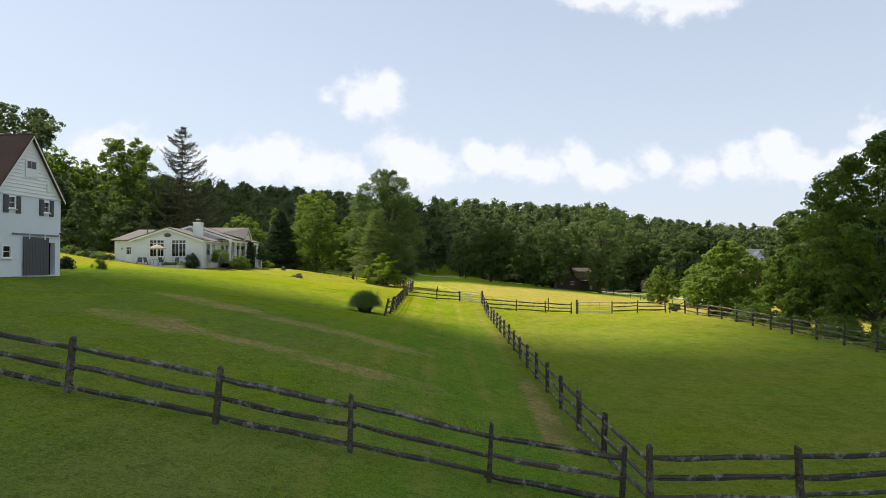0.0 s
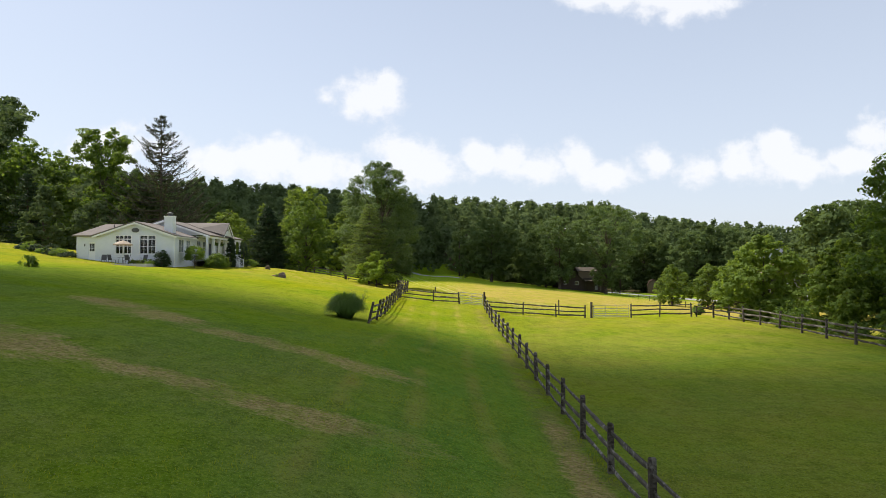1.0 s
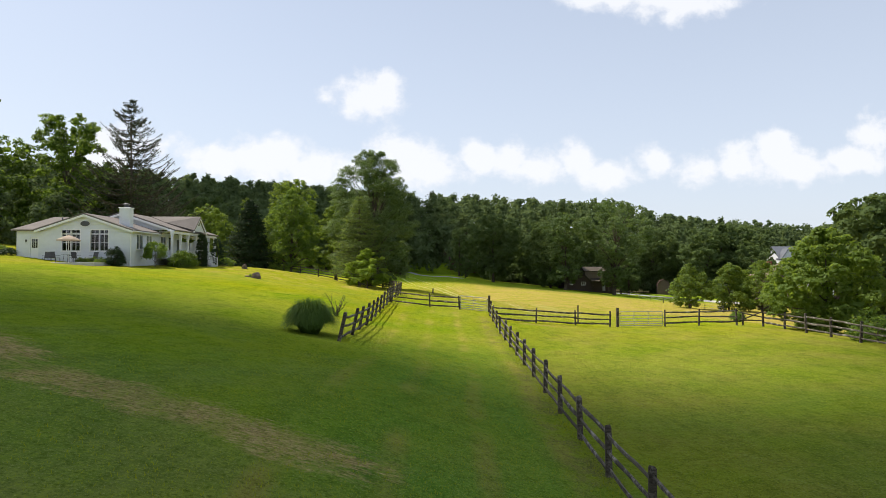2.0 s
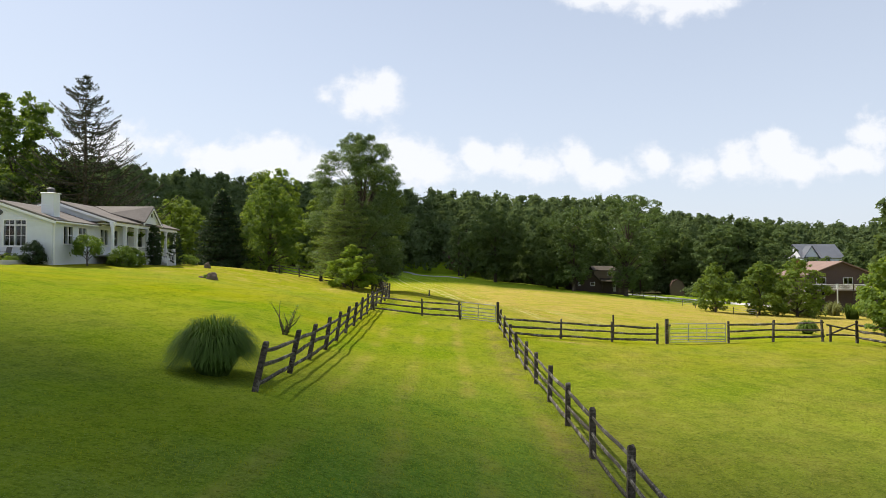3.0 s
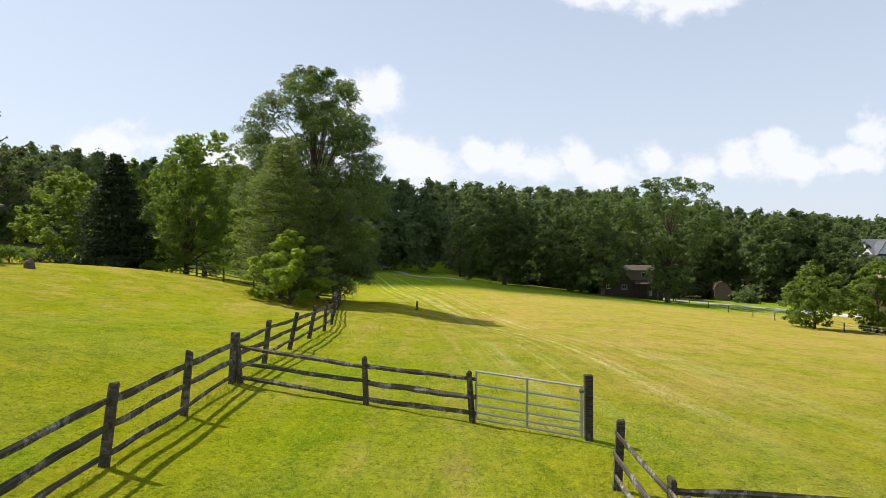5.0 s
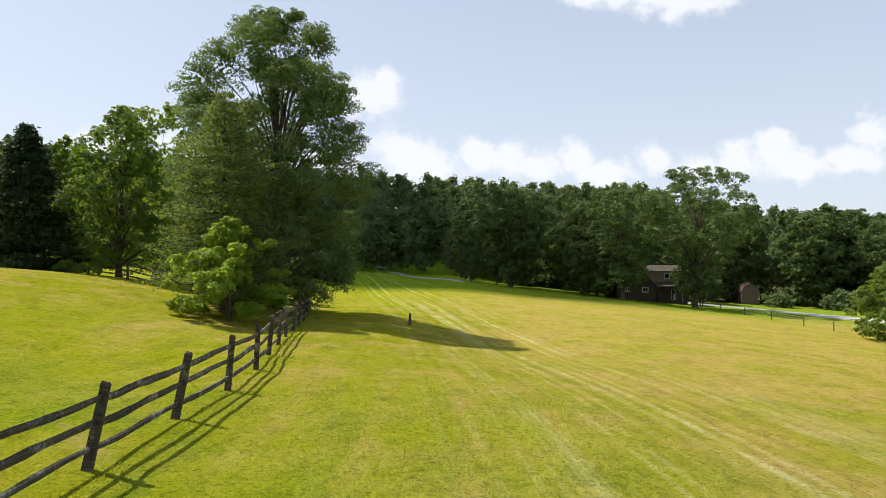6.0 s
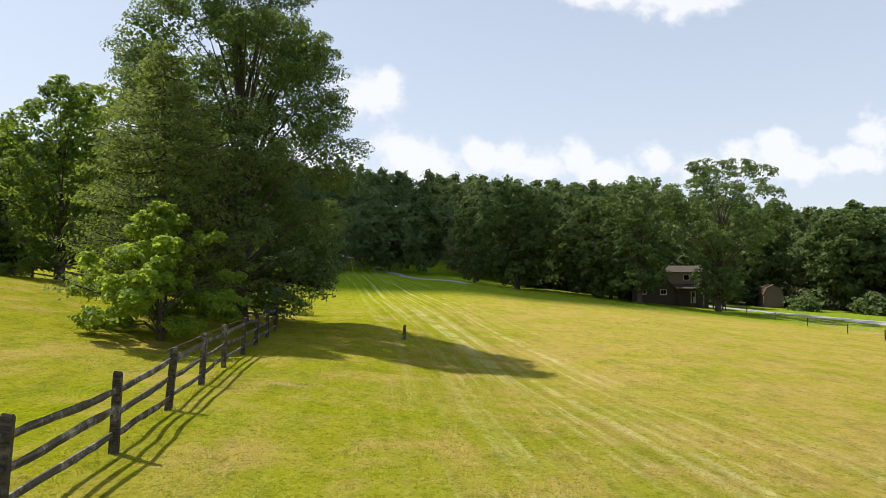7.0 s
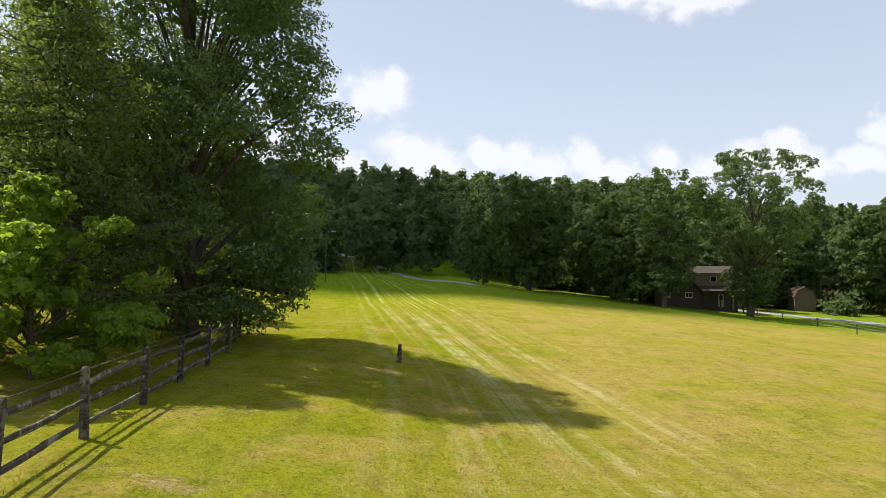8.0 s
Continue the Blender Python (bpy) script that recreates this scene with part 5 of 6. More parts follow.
def barn():
    b = thing("barn", (-22.7, 37.85, 3.85), "tall white barn with brown shingle roof and grey sliding door", "barn", turn=84.4)
    f = Side("x", 0.0, -1)
    W, D, EAVE, TOP = 5.05, 11.0, 4.36, 7.72
    shutters = [(-4.38, -4.03), (-3.5, -3.16), (-1.77, -1.42), (-0.97, -0.63)]
    wins = [(-4.0, -3.58, 3.66, 4.2), (-1.4, -1.03, 3.62, 4.14), (-4.34, -3.84, 1.0, 1.56)]
    door = (-2.9, -0.42, 0.0, 1.86)
    wall(b, f, -W, 0.0, -0.8, EAVE, wins + [door], WHITE, thick=0.3)
    for u0, u1, z0, z1 in wins:
        window(b, f, u0, u1, z0, z1, 1, 2, bar=0.018, pane=PANE_ROOM_DARK)
    for u0, u1 in shutters:
        bm = bmesh.new()
        f.box(bm, u0, u1, 0.01, 0.05, 3.36, 4.3)
        for i in range(4):
            f.box(bm, u0 + 0.04, u1 - 0.04, 0.05, 0.07, 3.42 + 0.22 * i, 3.58 + 0.22 * i)
        part("shutter", bm, GREY_PAINT, b, "weathered grey wooden shutter")
    # sliding door on its track, half open
    sl = part("sliding_door", f.box(bmesh.new(), -2.97, -1.06, 0.05, 0.07, 0.01, 2.11), GREY_PAINT, b, "dark grey sliding board door")
    for i in range(9):
        part("board", f.box(bmesh.new(), -2.98 + 0.215 * i, -2.775 + 0.215 * i, 0.07, 0.1, 0.0, 2.12), GREY_PAINT, sl)
    part("track", f.box(bmesh.new(), -3.76, -0.25, 0.03, 0.12, 2.22, 2.3), plain_material("rusty_track", (0.2, 0.19, 0.18), 0.6, 0.3), b)
    for u in (-2.6, -1.4):
        part("hanger", f.box(bmesh.new(), u - 0.03, u + 0.03, 0.1, 0.13, 2.0, 2.26), WHITE_TRIM, sl)
    part("lamp_bracket", f.box(bmesh.new(), -0.12, 0.0, 0.0, 0.25, 2.36, 2.46, 0.02), GREY_PAINT, b)
    # gable of lapped boards with a loft window and a small vent
    g = part("gable", prism([(-W, EAVE), (0.0, EAVE), (-W / 2, TOP)], 0.0, 0.3), WHITE, b)
    n = 17
    for i in range(n):
        z0, z1 = EAVE + (TOP - EAVE) * i / n, EAVE + (TOP - EAVE) * (i + 1) / n
        k0, k1 = (z0 - EAVE) / (TOP - EAVE) * W / 2, (z1 - EAVE) / (TOP - EAVE) * W / 2
        bm = bmesh.new()
        lo = [bm.verts.new(v) for v in ((-W + k0, -0.05, z0), (-k0, -0.05, z0), (-k1, -0.012, z1), (-W + k1, -0.012, z1))]
        hi = [bm.verts.new(v) for v in ((-W + k0, 0.0, z0), (-k0, 0.0, z0), (-k1, 0.0, z1), (-W + k1, 0.0, z1))]
        bm.faces.new(lo)
        for j in range(4):
            bm.faces.new((lo[j], hi[j], hi[(j + 1) % 4], lo[(j + 1) % 4]))
        bmesh.ops.recalc_face_normals(bm, faces=bm.faces)
        part("clapboard", bm, WHITE_TRIM, g)
    lw = part("loft_window", f.box(bmesh.new(), -2.9, -2.04, 0.051, 0.09, 5.42, 6.4), WHITE_TRIM, b)
    part("pane", f.box(bmesh.new(), -2.8, -2.5, 0.092, 0.1, 5.92, 6.32), PANE_ROOM_DARK, lw)
    part("pane", f.box(bmesh.new(), -2.46, -2.14, 0.092, 0.1, 5.92, 6.32), PANE_ROOM_DARK, lw)
    part("gable_vent", f.box(bmesh.new(), -1.24, -1.08, 0.051, 0.08, 4.78, 5.26), WHITE_TRIM, b)
    # other walls, roof, and dark screens that stand in for the shade inside
    wall(b, Side("y", 0.0, 1), 0.3, D, -0.8, EAVE, [], WHITE, thick=0.3)
    wall(b, Side("y", -W, -1), 0.3, D, -0.8, EAVE, [], WHITE, thick=0.3)
    wall(b, Side("x", D, 1), -W + 0.3, -0.3, -0.8, EAVE, [], WHITE, thick=0.3)
    part("gable", prism([(-W, EAVE), (0.0, EAVE), (-W / 2, TOP)], D - 0.3, D), WHITE, b)
    part("shade_screen", box(-W + 0.32, -0.32, 3.4, 3.48, -0.05, EAVE), ROOM, b, "near-black screen added for the shade inside the doorway")
    part("inner_floor", box(-W + 0.3, -0.3, 0.3, D - 0.3, -0.4, -0.05), ROOM, b)
    part("shade_lining", box(-0.36, -0.31, 0.34, 3.38, -0.05, EAVE - 0.1), ROOM, b, "near-black side screen added for the shade inside")
    s = (TOP - EAVE) / (W / 2)
    o = 0.12
    roof_slab(b, (-W / 2, -0.25, TOP + 0.16), (o, -0.25, EAVE - o * s + 0.16), (o, D + 0.25, EAVE - o * s + 0.16), (-W / 2, D + 0.25, TOP + 0.16), 0.12, ROOF_BROWN)
    roof_slab(b, (-W / 2, -0.25, TOP + 0.16), (-W / 2, D + 0.25, TOP + 0.16), (-W - o, D + 0.25, EAVE - o * s + 0.16), (-W - o, -0.25, EAVE - o * s + 0.16), 0.12, ROOF_BROWN)
    for x0, z0, x1, z1 in ((-W - 0.1, EAVE - 0.1 * s, -W / 2, TOP), (-W / 2, TOP, 0.1, EAVE - 0.1 * s)):
        part("rake_board", prism([(x0, z0 + 0.02), (x1, z1 + 0.02), (x1, z1 - 0.08), (x0, z0 - 0.08)], -0.26, -0.22), WHITE_TRIM, b)


barn()


def deck_house():
    """The brown house with a white-railed deck below the field."""
    gz = ground(74, 152)
    b = thing("house", (68.6, 150.0, gz), "brown gabled house with white-railed deck above the reeds", "house")
    f = Side("x", 0.0, -1)
    Z = -gz
    wins = [(3.1, 3.9, 0.05 + Z, 1.15 + Z), (4.0, 4.8, 0.05 + Z, 1.15 + Z), (8.2, 9.0, 0.05 + Z, 1.15 + Z), (9.1, 9.9, 0.05 + Z, 1.15 + Z), (3.6, 4.6, -2.6 + Z, -1.5 + Z)]
    wall(b, f, 1.0, 14.6, -0.8, 1.55 + Z, wins, BROWN_BOARDS)
    for w in wins:
        window(b, f, *w, 1, 1, sill=False)
    part("gable", prism([(1.0, 1.55 + Z), (14.6, 1.55 + Z), (7.8, 4.15 + Z)], 0.0, 0.2), BROWN_BOARDS, b)
    wall(b, Side("y", 1.0, -1), 0.2, 10.0, -0.8, 1.55 + Z, [], BROWN_BOARDS)
    wall(b, Side("y", 14.6, 1), 0.2, 10.0, -0.8, 1.55 + Z, [], BROWN_BOARDS)
    wall(b, Side("x", 10.0, 1), 1.0, 14.6, -0.8, 1.55 + Z, [], BROWN_BOARDS)
    part("inner_floor", box(1.2, 14.4, 0.2, 9.8, -1.0 + Z, -0.9 + Z), ROOM, b)
    for x0, x1 in ((7.8, 0.4), (7.8, 15.2)):
        k = 4.35 - abs(x1 - 7.8) * 0.382
        roof_slab(b, (x0, -0.5, 4.35 + Z), (x1, -0.5, k + Z), (x1, 10.5, k + Z), (x0, 10.5, 4.35 + Z), 0.16, plain_material("faded_red_brown_shingles", (0.24, 0.165, 0.14), 0.9, 0, 0.2, 4.0))
    part("chimney", box(2.2, 3.0, 5.0, 5.9, 1.5 + Z, 4.6 + Z, 0.02), plain_material("red_brick", (0.2, 0.07, 0.05), 0.85, 0, 0.2, 6.0), b)
    part("deck", box(-0.4, 14.8, -2.2, -0.01, -1.15 + Z, -0.95 + Z), plain_material("weathered_deck", (0.28, 0.25, 0.22), 0.8), b)
    rail = bmesh.new()
    add_box(rail, -0.4, 14.8, -2.2, -2.1, -0.08 + Z, 0.02 + Z)
    add_box(rail, -0.4, 14.8, -2.18, -2.12, -0.85 + Z, -0.78 + Z)
    for i in range(76):
        x = -0.3 + 0.2 * i
        add_box(rail, x - 0.03, x + 0.03, -2.17, -2.13, -0.78 + Z, -0.08 + Z)
    part("railing", rail, WHITE_TRIM, b, "white balustrade")
    for i in range(6):
        x = -0.25 + 2.97 * i
        part("post", box(x - 0.09, x + 0.09, -2.23, -2.06, -0.5, 0.15 + Z), WHITE_TRIM if i % 2 == 0 else OLD_WOOD, b)


deck_house()


def wooden_house():
    """The dark timber house in the shade at the field's end: a gable wing and a long range with a tan upper storey."""
    gz = ground(38, 184) - 0.2
    b = thing("house", (33.0, 183.0, gz), "dark brown timber house with tan upper storey in tree shade", "house")
    f = Side("x", 0.0, -1)
    old_roof = plain_material("old_grey_brown_shingles", (0.10, 0.085, 0.072), 0.9, 0, 0.25, 5.0, 0.4, 0.1)
    Z = -gz
    low = [(0.6, 1.2, -1.3 + Z, -0.7 + Z), (3.6, 4.5, -1.4 + Z, -0.7 + Z)]
    wall(b, f, -1.0, 5.8, -0.6, -0.4 + Z, low, BROWN_BOARDS)
    for w in low:
        window(b, f, *w, 2, 1)
    part("gable", prism([(-1.0, -0.4 + Z), (5.8, -0.4 + Z), (2.4, 3.0 + Z)], 0.0, 0.2), BROWN_BOARDS, b)
    lw = part("loft_window", f.box(bmesh.new(), 2.0, 2.6, 0.002, 0.05, 0.9 + Z, 1.45 + Z), WHITE_TRIM, b)
    part("pane", f.box(bmesh.new(), 2.07, 2.53, 0.052, 0.06, 0.97 + Z, 1.38 + Z), PANE_ROOM_DARK, lw)
    for x1 in (-1.5, 6.3):
        roof_slab(b, (2.4, -0.5, 3.2 + Z), (x1, -0.5, -0.75 + Z), (x1, 8.5, -0.75 + Z), (2.4, 8.5, 3.2 + Z), 0.16, old_roof)
    tan = siding_material("tan_upper_boards", (0.25, 0.2, 0.155), 0.2, 0.3)
    up = Side("x", 2.2, -1)
    wins = [(8.2, 9.1, 0.9 + Z, 1.7 + Z)]
    wall(b, up, 5.0, 12.4, -0.1 + Z, 2.2 + Z, wins, tan, "upper_wall")
    for w in wins:
        window(b, up, *w, 1, 1, sill=False)
    roof_slab(b, (4.6, 1.6, 2.2 + Z), (12.8, 1.6, 2.2 + Z), (12.8, 4.6, 3.25 + Z), (4.6, 4.6, 3.25 + Z), 0.14, old_roof)
    roof_slab(b, (4.6, 4.6, 3.25 + Z), (12.8, 4.6, 3.25 + Z), (12.8, 8.6, 1.9 + Z), (4.6, 8.6, 1.9 + Z), 0.14, old_roof)
    roof_slab(b, (6.3, 2.19, 0.25 + Z), (12.6, 2.19, 0.25 + Z), (12.6, 0.3, -0.45 + Z), (6.3, 0.3, -0.45 + Z), 0.12, old_roof, "porch_roof")
    s2 = Side("x", 2.3, -1)
    wall(b, s2, 5.9, 12.4, -0.6, -0.12 + Z, [(9.4, 10.3, -3.0 + Z, -1.0 + Z)], BROWN_BOARDS)
    d = part("door", s2.box(bmesh.new(), 9.4, 10.3, -0.12, -0.05, -3.0 + Z, -1.0 + Z), plain_material("pale_door", (0.42, 0.42, 0.42), 0.5), b, "pale panelled door")
    part("pane", s2.box(bmesh.new(), 9.6, 10.1, -0.048, -0.04, -1.9 + Z, -1.2 + Z), PANE_ROOM_DARK, d)
    wall(b, Side("x", 8.4, 1), -1.0, 12.4, -0.6, 1.7 + Z, [], BROWN_BOARDS)
    wall(b, Side("y", 12.4, 1), 2.5, 8.2, -0.6, 2.0 + Z, [], BROWN_BOARDS)
    for x in (6.6, 9.0, 10.8, 12.4):
        part("porch_post", box(x - 0.08, x + 0.08, 0.4, 0.56, -0.4, -0.5 + Z), OLD_WOOD, b)
    part("balcony_floor", box(10.4, 13.6, -0.6, 0.28, -0.3 + Z, -0.16 + Z), OLD_WOOD, b)
    bm = bmesh.new()
    add_box(bm, 10.4, 13.6, -0.6, -0.54, 0.55 + Z, 0.62 + Z)
    for k in range(14):
        add_box(bm, 10.42 + 0.24 * k, 10.48 + 0.24 * k, -0.6, -0.55, -0.16 + Z, 0.56 + Z)
    part("balcony_rail", bm, OLD_WOOD, b)
    for x in (10.5, 13.5):
        part("balcony_post", box(x - 0.08, x + 0.08, -0.6, -0.44, -0.5, -0.3 + Z), OLD_WOOD, b)


wooden_house()


def far_house():
    """A tall white house with a slate-grey roof and a front gable, half hidden by the trees past the drive."""
    x, y = 94.5, 195.0
    gz = ground(x, y)
    Z = -gz
    b = thing("house", (x, y, gz), "white house with a slate-grey roof among far trees", "house")
    f = Side("x", 0.0, -1)
    holes = [(1.4, 2.5, 2.6 + Z, 4.2 + Z), (5.0, 6.1, 2.6 + Z, 4.2 + Z), (8.0, 9.1, 2.6 + Z, 4.2 + Z)]
    wall(b, f, 0.0, 10.5, -1.0, 5.6 + Z, holes, SIDING)
    for h in holes:
        window(b, f, *h, 1, 2)
    wall(b, Side("y", 0.0, -1), 0.2, 7.8, -1.0, 5.6 + Z, [], SIDING)
    wall(b, Side("y", 10.5, 1), 0.2, 7.8, -1.0, 5.6 + Z, [], SIDING)
    wall(b, Side("x", 8.0, 1), 0.0, 10.5, -1.0, 5.6 + Z, [], SIDING)
    for x0 in (0.02, 10.3):
        part("gable", turned_prism([(0.0, 5.6 + Z), (8.0, 5.6 + Z), (4.0, 8.8 + Z)], x0, x0 + 0.18), SIDING, b)
    slate = plain_material("slate_grey_shingles", (0.13, 0.14, 0.165), 0.85, 0, 0.2, 4.0)
    roof_slab(b, (-0.4, -0.5, 5.3 + Z), (10.9, -0.5, 5.3 + Z), (10.9, 4.0, 9.0 + Z), (-0.4, 4.0, 9.0 + Z), 0.16, slate)
    roof_slab(b, (-0.4, 4.0, 9.0 + Z), (10.9, 4.0, 9.0 + Z), (10.9, 8.5, 5.3 + Z), (-0.4, 8.5, 5.3 + Z), 0.16, slate)
    part("front_gable", prism([(0.2, 5.6 + Z), (3.8, 5.6 + Z), (2.0, 8.3 + Z)], -0.72, -0.02), SIDING, b, "white front gable")
    for x1 in (-0.2, 4.2):
        roof_slab(b, (2.0, -1.0, 8.55 + Z), (x1, -1.0, 5.3 + Z), (x1, 2.0, 5.3 + Z), (2.0, 2.0, 8.55 + Z), 0.14, slate)


far_house()


def brick_house():
    """A brown brick house with a white outside stair, half hidden by the trees at the end of the drive."""
    x, y = 3.0, 232.0
    gz = ground(8, 232)
    b = thing("house", (x, y, gz), "dark brown brick house with a white outside stair", "house")
    brick = siding_material("dark_brown_brickwork", (0.14, 0.075, 0.055), 0.08, 0.4)
    f = Side("x", 0.0, -1)
    holes = [(1.6, 2.6, 1.6, 2.7), (4.6, 5.6, 1.6, 2.7)]
    wall(b, f, 0.0, 8.6, -1.0, 4.2, holes, brick)
    for h in holes:
        window(b, f, *h, 1, 2)
    wall(b, Side("y", 8.6, 1), 0.2, 6.8, -1.0, 4.2, [], brick)
    wall(b, Side("y", 0.0, -1), 0.2, 6.8, -1.0, 4.2, [], brick)
    wall(b, Side("x", 7.0, 1), 0.0, 8.6, -1.0, 4.2, [], brick)
    roof_slab(b, (-0.4, -0.5, 4.1), (9.0, -0.5, 4.1), (9.0, 3.5, 5.9), (-0.4, 3.5, 5.9), 0.16, ROOF_BROWN)
    roof_slab(b, (-0.4, 3.5, 5.9), (9.0, 3.5, 5.9), (9.0, 7.5, 4.1), (-0.4, 7.5, 4.1), 0.16, ROOF_BROWN)
    stair = part("stair", prism([(8.7, 3.4), (9.3, 3.4), (11.4, 0.0), (10.8, 0.0)], -1.3, -0.2), WHITE_TRIM, b, "white wooden stair")
    for d in (-1.32, -0.2):
        bm = bmesh.new()
        tube(bm, [(8.8, d, 4.4), (11.3, d, 1.0)], [0.06, 0.06], 6)
        for k in range(5):
            add_box(bm, 8.85 + 0.6 * k, 8.95 + 0.6 * k, d - 0.04, d + 0.04, 3.3 - 0.82 * k, 4.3 - 0.82 * k)
        part("handrail", bm, WHITE_TRIM, stair)


brick_house()


def street_lamp(x, y):
    b = thing("street_lamp", (x, y, ground(x, y)), "tall thin grey lamp post beside the drive", "street lamp")
    bm = bmesh.new()
    tube(bm, [(0, 0, -0.3), (0, 0, 3.5), (0, 0, 6.9)], [0.09, 0.07, 0.05], 8)
    part("pole", bm, GREY_PAINT, b)
    bm = bmesh.new()
    tube(bm, [(0, 0, 6.8), (0.5, 0, 7.0), (0.9, 0, 7.0)], [0.035, 0.035, 0.03], 6)
    part("arm", bm, GREY_PAINT, b)
    part("lamp_head", box(0.75, 1.35, -0.12, 0.12, 6.93, 7.06, 0.05), GALV, b, "grey lamp head")


street_lamp(-16.1, 176.0)


def shed():
    gz = ground(65, 200)
    b = thing("shed", (62.0, 200.0, gz), "small tan shed with a dark gambrel roof", "shed", turn=-14)
    # tan boards darkened: the shade round the shed is in their colour
    part("body", box(0.0, 3.4, 0.0, 5.0, -0.4, 2.6), plain_material("tan_shed_boards_shaded", (0.15, 0.11, 0.085), 0.8, 0, 0.15, 3.0), b)
    part("gable", prism([(0.0, 2.6), (3.4, 2.6), (2.9, 3.7), (1.7, 4.3), (0.5, 3.7)], 0.0, 5.0), plain_material("shed_gable_boards_shaded", (0.145, 0.105, 0.08), 0.8, 0, 0.15, 3.0), b)
    for a, c in (((-0.15, 2.5), (0.45, 3.78)), ((0.45, 3.78), (1.7, 4.42)), ((1.7, 4.42), (2.95, 3.78)), ((2.95, 3.78), (3.55, 2.5))):
        roof_slab(b, (a[0], -0.2, a[1]), (c[0], -0.2, c[1]), (c[0], 5.2, c[1]), (a[0], 5.2, a[1]), 0.08, ROOF_BROWN)


shed()


# ---- gates ----
def tube_gate(a, b, label, bars=6, stiles=2):
    """A galvanised tube gate hung between two posts."""
    ax, ay = a
    g = thing("metal_gate", (ax, ay, ground(ax, ay)), label, "gate", "metal gates")
    inv = g.matrix_basis.inverted()
    A, B = Vector((ax, ay, ground(ax, ay) + 0.1)), Vector((b[0], b[1], ground(*b) + 0.1))
    zs = [0.0, 0.14, 0.32, 0.53, 0.78, 1.08] if bars == 6 else [1.08 * i / (bars - 1) for i in range(bars)]
    for z in zs:
        bm = bmesh.new()
        tube(bm, [inv @ (A + Vector((0, 0, z))), inv @ (B + Vector((0, 0, z)))], [0.024, 0.024], 8)
        part("bar", bm, GALV, g)
    for i in range(stiles + 2):
        p = A.lerp(B, i / (stiles + 1))
        bm = bmesh.new()
        tube(bm, [inv @ (p + Vector((0, 0, -0.02))), inv @ (p + Vector((0, 0, 1.1)))], [0.026, 0.026], 8)
        part("stile", bm, GALV, g)
    bm = bmesh.new()
    add_box(bm, *[v for k in range(3) for v in ((inv @ (A + Vector((-0.05, -0.05, 0.95))))[k], (inv @ (A + Vector((0.05, 0.05, 1.0))))[k])])
    part("hinge", bm, GREY_PAINT, g)


tube_gate((4.2, 71.35), (1.98, 72.27), "grey metal tube gate closing the grass lane", 6, 1)
tube_gate((14.25, 67.2), (17.55, 67.2), "grey metal tube gate in the paddock fence", 6, 2)


def lone_post(x, y, high, label, half=0.09, lean=0.0, wood_of=None):
    b = thing("fence_post", (x, y, ground(x, y)), label, "post", turn=random.Random(x).uniform(-10, 10))
    bm = box(-half, half, -half, half, -0.3, high, 0.015)
    for v in bm.verts:
        if wood_of and v.co.z > 0.3:
            v.co.x, v.co.y = v.co.x * 0.45, v.co.y * 0.45
    ob = part("shaft", bm, wood_of or OLD_WOOD, b)
    ob.rotation_euler = (lean, lean * 0.5, 0)


lone_post(4.38, 71.5, 1.42, "stout dark wooden gate post at the lane's end")
lone_post(14.06, 67.2, 1.48, "stout dark wooden gate post in the paddock fence")
lone_post(11.35, 68.95, 1.43, "thin dark post behind the paddock fence", 0.05)
lone_post(-1.0, 113.8, 0.78, "short grey tapered stake alone in the hay field", 0.13, 0.1, RAIL_WOOD)


def brace_panel():
    """A short panel with crossed rails at the paddock's corner."""
    b = thing("cross_braced_fence", (23.5, 67.2, ground(23.5, 67.2)), "weathered wooden fence panel with crossed rails", "fence")
    for x, z0, x1, z1 in ((0.1, 0.35, 1.85, 1.05), (0.1, 0.4, 1.85, 0.35), (0.1, 1.0, 1.85, 0.62)):
        bm = bmesh.new()
        tube(bm, [(x, 0.0, z0), ((x + x1) / 2, 0.02, (z0 + z1) / 2), (x1, 0.0, z1)], [0.05, 0.055, 0.045], 6)
        part("rail", bm, OLD_WOOD, b)
    part("post", box(0.28, 0.38, -0.06, 0.06, -0.3, 1.0, 0.01), OLD_WOOD, b)


brace_panel()


# ---- drives and the wire fence ----
GRAVEL = plain_material("pale_gravel", (0.52, 0.49, 0.45), 0.95, 0, 0.2, 6.0, 0.5, 0.1)
ASPHALT = plain_material("worn_grey_drive", (0.30, 0.30, 0.31), 0.9, 0, 0.2, 3.0, 0.3, 0.15)


